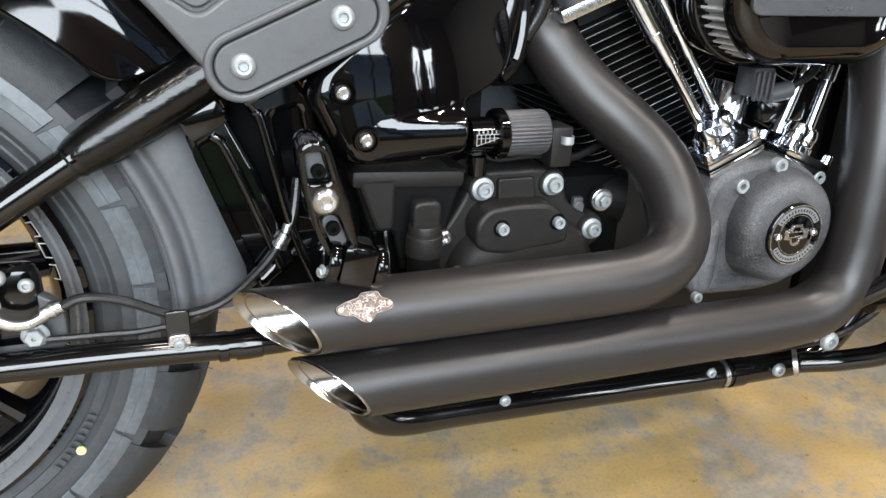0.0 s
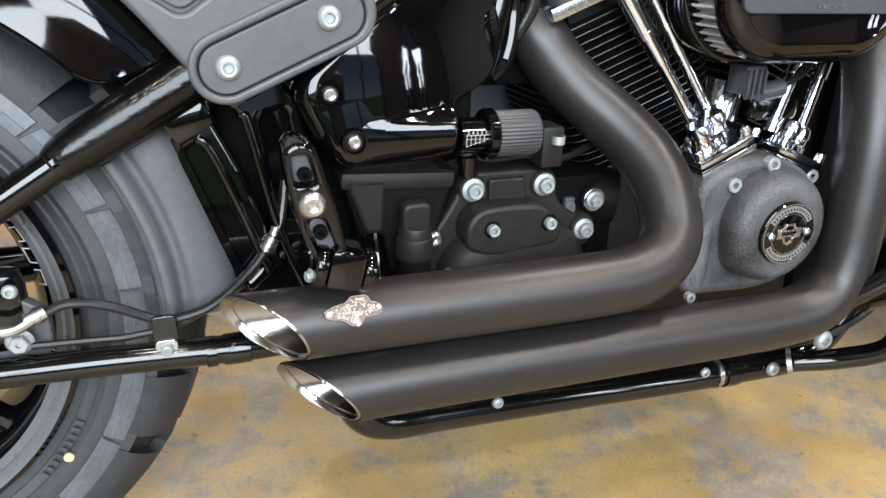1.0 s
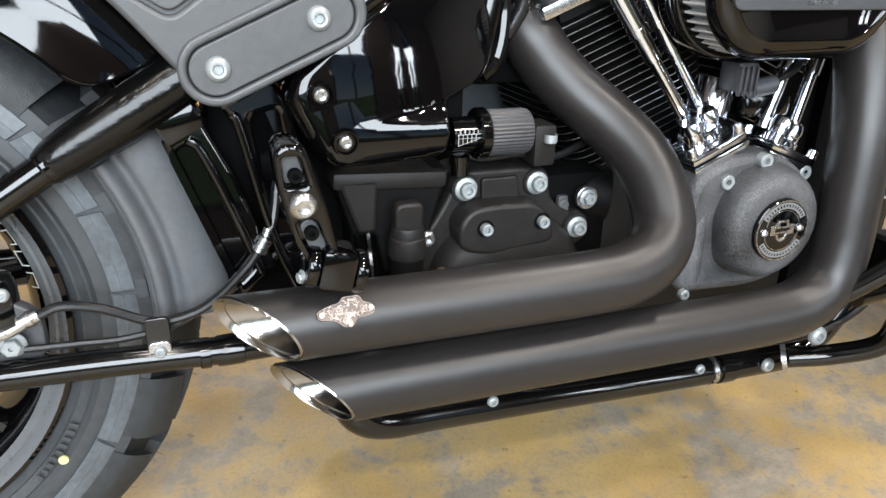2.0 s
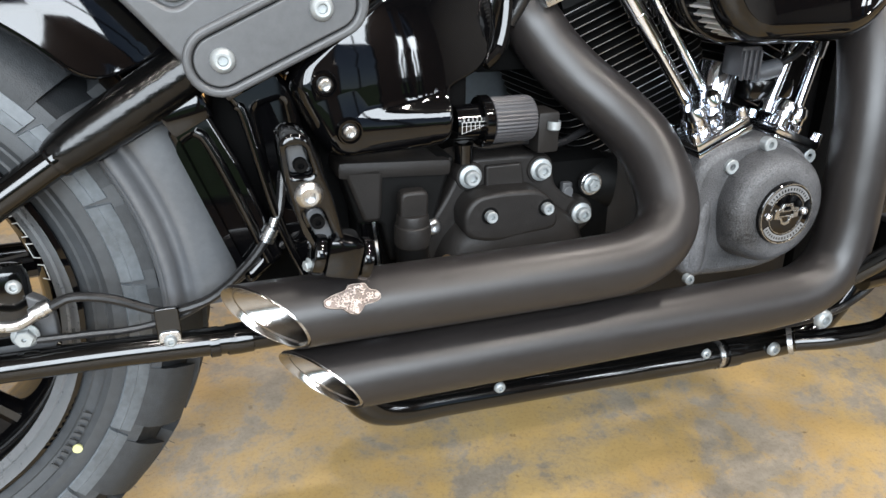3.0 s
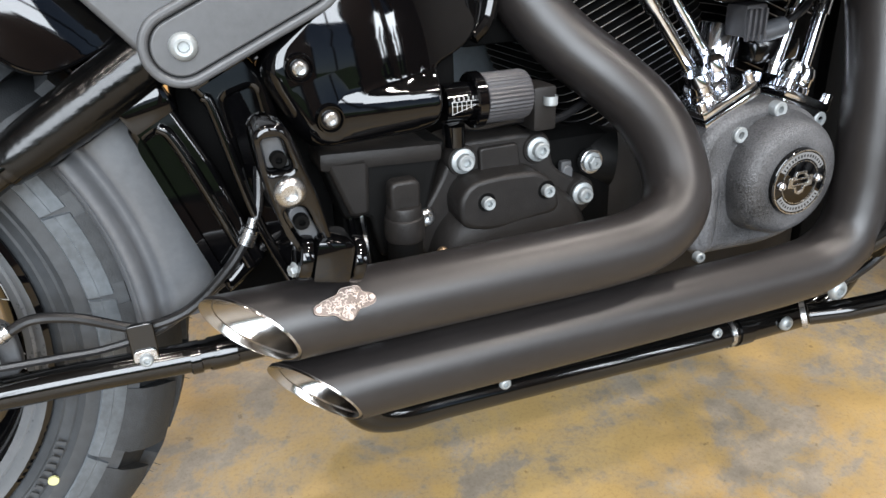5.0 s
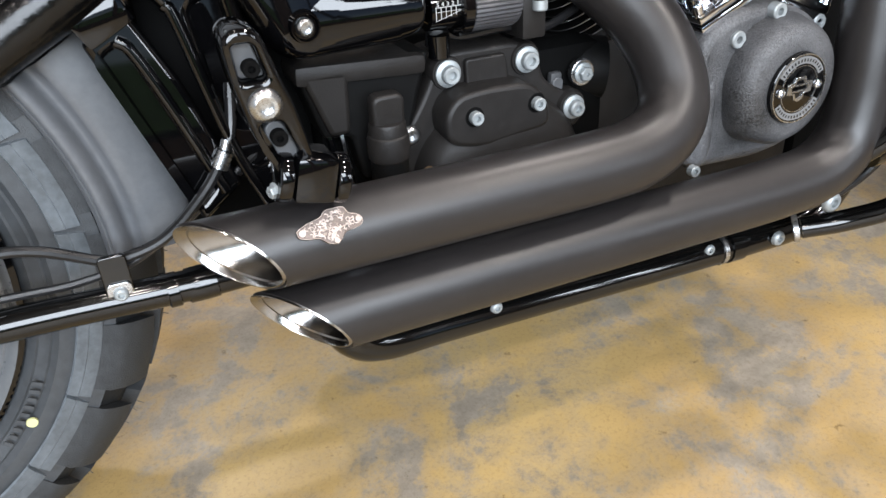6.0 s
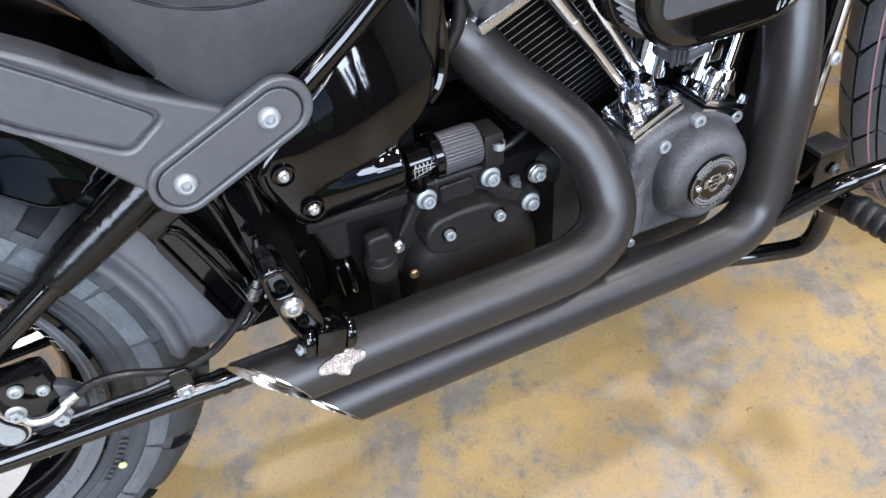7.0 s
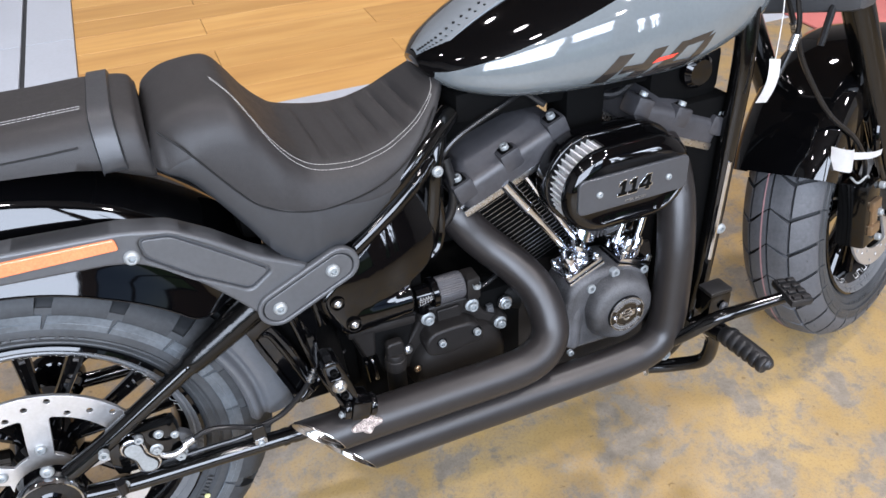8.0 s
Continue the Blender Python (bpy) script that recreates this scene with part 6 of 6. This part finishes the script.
for y, d in ((-0.179, -0.004), (-0.1785, 0.002), (-0.181, 0.0045), (-0.186, 0.0045), (-0.193, 0.001), (-0.198, -0.004), (-0.2005, -0.010), (-0.2015, -0.014), (-0.1995, -0.0165), (-0.199, -0.05)):
    rows.append([(x, y, z) for x, z in stadium(L, R_, AR + d, 24)])
part("air_cleaner_cover", loft(rows), GLOSS, air, "gloss black oval cover", None, 50)
face = [(AC[0] - 0.0945, 0.265), (AC[0] + 0.0945, 0.265), (AC[0] + 0.0945, 0.320), (AC[0] - 0.0945, 0.320)]
plate("name_plate", [rounded(face, [0.012, 0.012, 0.012, 0.012])], -0.2045, -0.198, 0.0015, GREYFACE, air, "dark grey plate with raised numbers")
for q in ((0.826, -0.2045, 0.293), (0.945, -0.2045, 0.292)):
    bolt(q, 0.0052, "button", air, ZINC)
ONE = [(0.05, 0), (0.75, 0), (0.75, 0.17), (0.56, 0.17), (0.56, 1), (0.34, 1), (0.05, 0.82), (0.05, 0.62), (0.27, 0.72), (0.27, 0.17), (0.05, 0.17)]
FOUR = [(0.60, 0), (0.88, 0), (0.88, 0.2), (1.05, 0.2), (1.05, 0.38), (0.88, 0.38), (0.88, 1), (0.52, 1), (0.02, 0.38), (0.02, 0.2), (0.60, 0.2)]
EYE = [(0.60, 0.38), (0.60, 0.76), (0.28, 0.38)]
for shapes, x0 in (((ONE,), 0.8555), ((ONE,), 0.8735), ((FOUR, EYE), 0.8915)):
    put = lambda pts, g: [(x0 + 0.0215 * (0.5 + (u - 0.5) * g + 0.14 * v), 0.2825 + 0.0235 * (0.5 + (v - 0.5) * g)) for u, v in pts]
    plate("number_outline", [put(shapes[0], 1.13)], -0.2054, -0.2040, 0.0001, CHROME, air)
    plate("number", [put(shapes[0], 1.0)], -0.2059, -0.2045, 0.0001, DARK, air)
    if len(shapes) > 1:
        plate("number_eye", [put(EYE, 0.8)], -0.2062, -0.2050, 0.0001, GREYFACE, air)
letters("small_words", "CUBIC INCHES", (0.889, -0.2048, 0.2715), 0.0048, STEEL, air, 0.0002, spacing=1.15)

# ---- foot controls ----
lever = part("brake_pedal", tube([(0.955, -0.20, -0.055), (0.985, -0.235, -0.010), (1.018, -0.262, 0.032), (1.050, -0.275, 0.048), (1.135, -0.293, 0.062)], [0.010, 0.0105, 0.0115, 0.0110, 0.0095], 14), FRAME, bike, "gloss black brake pedal with a ribbed rubber pad")
PADM = Matrix.Translation((1.148, -0.298, 0.072)) @ Matrix.Rotation(radians(-14), 4, "Z") @ Matrix.Diagonal((0.82, 0.82, 1, 1))
part("pedal_pad", box((-0.022, -0.036, -0.008), (0.022, 0.040, 0.005), 0.004), FOOT_RUBBER, lever, "ribbed rubber pedal pad", PADM)
for k in range(4):
    for j in range(2):
        part("pad_stud", box((-0.018 + j * 0.020, -0.033 + k * 0.0185, 0.004), (-0.002 + j * 0.020, -0.022 + k * 0.0185, 0.0095), 0.002), FOOT_RUBBER, lever, "", PADM)
mount = part("peg_support", tube([(0.992, -0.163, -0.138), (1.03, -0.192, -0.124), (1.060, -0.225, -0.096), (1.060, -0.236, -0.045), (1.047, -0.240, -0.012)], 0.0125, 16), FRAME, bike, "gloss black support of the rider's peg")
part("support_washer", tube([(0.986, -0.158, -0.140), (0.990, -0.1615, -0.1385)], 0.0160, 24), STEEL, mount, "bright washer on the support")
fp = part("foot_peg", tube([(1.046, -0.268, 0.001), (1.048, -0.285, 0.003), (1.052, -0.335, 0.004), (1.055, -0.358, 0.003), (1.056, -0.366, 0.002)], [0.014, 0.0165, 0.0155, 0.012, 0.006], 20), FOOT_RUBBER, bike, "black ribbed rubber foot peg")
for k in range(6):
    y = -0.280 - k * 0.0145
    r = 0.0178 - 0.0008 * k
    part("peg_rib", tube([(1.0475, y, 0.0035), (1.0476, y - 0.001, 0.0035), (1.048, y - 0.0075, 0.0038), (1.0481, y - 0.0085, 0.0038)], [r - 0.002, r, r, r - 0.002], 18, 3), FOOT_RUBBER, fp)
part("peg_collar", tube([(1.044, -0.236, -0.002), (1.046, -0.270, 0.001)], [0.0185, 0.0155], 20), GLOSS, fp, "gloss black peg collar")
part("collar_ring", tube([(1.044, -0.240, -0.0015), (1.0445, -0.246, -0.001)], 0.0192, 20), CHROME, fp, "bright collar ring")
bolt((1.060, -0.262, -0.022), 0.0065, "hex", fp, ZINC)
res = part("brake_reservoir", box((1.090, -0.188, -0.046), (1.138, -0.150, 0.004), 0.008), FRAME, bike, "black rear brake fluid reservoir")
part("reservoir_cap", box((1.0905, -0.1875, 0.003), (1.1375, -0.1505, 0.011), 0.003), FOOT_RUBBER, res)
bolt((1.118, -0.191, -0.020), 0.009, "button", res, GREYFACE)
part("brake_line", tube([(1.10, -0.17, -0.05), (1.09, -0.16, -0.09), (1.03, -0.15, -0.12), (0.9, -0.13, -0.13)], 0.005, 8), HOSE, bike, "black brake line")
part("master_cylinder", tube([(1.06, -0.175, -0.06), (1.13, -0.175, -0.055)], 0.014, 14), FRAME, bike, "black rear master cylinder")

# ---- paper tags tied to the motorcycle ----
INTO = bike.matrix_basis


def paper(name, rows, label):
    bm = bmesh.new()
    g = [[bm.verts.new(p) for p in r] for r in rows]
    for a, b in zip(g, g[1:]):
        for j in range(len(a) - 1):
            bm.faces.new((a[j], a[j + 1], b[j + 1], b[j]))
    bmesh.ops.solidify(bm, geom=bm.faces[:], thickness=0.0006)
    ob = part(name, bm, PAPER, None, label, INTO, 60)
    return tagged(ob, category="tag")


tag = paper("hang_tag", [[(1.155 - 0.003 * u - 0.010 * u ** 2 + w * 0.023, -0.152 - 0.006 * math.sin(u * 3), 0.415 - 0.068 * u + w * -0.004) for w in (0, 0.5, 1)] for u in [k / 10 for k in range(11)]], "white paper tag hanging from the steering head")
part("tag_string", tube([(1.167, -0.152, 0.413), (1.172, -0.145, 0.48), (1.185, -0.12, 0.56)], 0.001, 5), THREAD, tag, "", INTO)
card = paper("paper_card", [[(1.352 + 0.058 * w + 0.010 * u, -0.142 - 0.016 * math.sin(w * 3), 0.218 - 0.044 * u - 0.016 * w + 0.004 * math.sin(u * 4)) for w in [k / 8 for k in range(9)]] for u in [k / 6 for k in range(7)]], "white crumpled card tied at the front wheel")
strip = paper("paper_strip", [[(1.416 + 0.075 * w, -0.140 - 0.008 * math.sin(w * 3), 0.190 - (0.015 - 0.003 * w) * u - 0.010 * w) for w in [k / 8 for k in range(9)]] for u in [k / 3 for k in range(4)]], "white paper strip tied at the front wheel")
tie = part("cable_tie", tube([(1.42, -0.146, 0.14), (1.438, -0.150, 0.126), (1.460, -0.148, 0.134), (1.478, -0.14, 0.122)], 0.0022, 6), ZINC, None, "twisted silver wire tie by the front caliper", INTO)
tagged(tie, category="wire tie")

# ---- mat on the far floor ----
mat = part("floor_mat", box((2.88, 1.02, 0.003), (4.1, 2.1, 0.013), 0.004), MAT_RED, None, "faded red rubber mat lying on the floor")
tagged(mat, category="mat")

# ---- floor pieces ----
plank_meshes = {}
rng = random.Random(11)


def slab(lo, hi, bevel):
    key = tuple(round(b - a, 4) for a, b in zip(lo, hi))
    if key not in plank_meshes:
        me = bpy.data.meshes.new("plank")
        b = box((0, 0, -key[2]), (key[0], key[1], 0), bevel)
        b.to_mesh(me)
        b.free()
        plank_meshes[key] = me
    return plank_meshes[key]


row = 0
y = 1.56
while y < Y1 - 0.2:
    x = 0.02
    k = 0
    start = 0.52 if row % 2 == 0 else 1.22
    while x < X1 - 0.01:
        length = min(start if k == 0 else 1.5, X1 - x)
        me = slab((0, 0, 0), (length - 0.002, 0.183, 0.012), 0.0012)
        if not me.materials:
            me.materials.append(WOOD)
        ob = new("plank", me)
        ob.parent = wood_floor
        ob.location = (x, y, 0.0 + rng.uniform(-0.0006, 0.0006))
        x += length
        k += 1
    y += 0.185
    row += 1
for i in range(9):
    for j in range(6):
        x0 = 0.018 - 0.185 if i == 0 else 0.018 - 0.205 - (i - 1) * 0.60 - 0.58
        x1 = 0.018 if i == 0 else 0.018 - 0.205 - (i - 1) * 0.60
        me = slab((x0, 0, 0), (x1, 0.90, 0.012), 0.001)
        if not me.materials:
            me.materials.append(TILE)
        ob = new("tile", me)
        ob.parent = tile_floor
        ob.location = (x0, 1.565 + j * 0.905, 0.010)
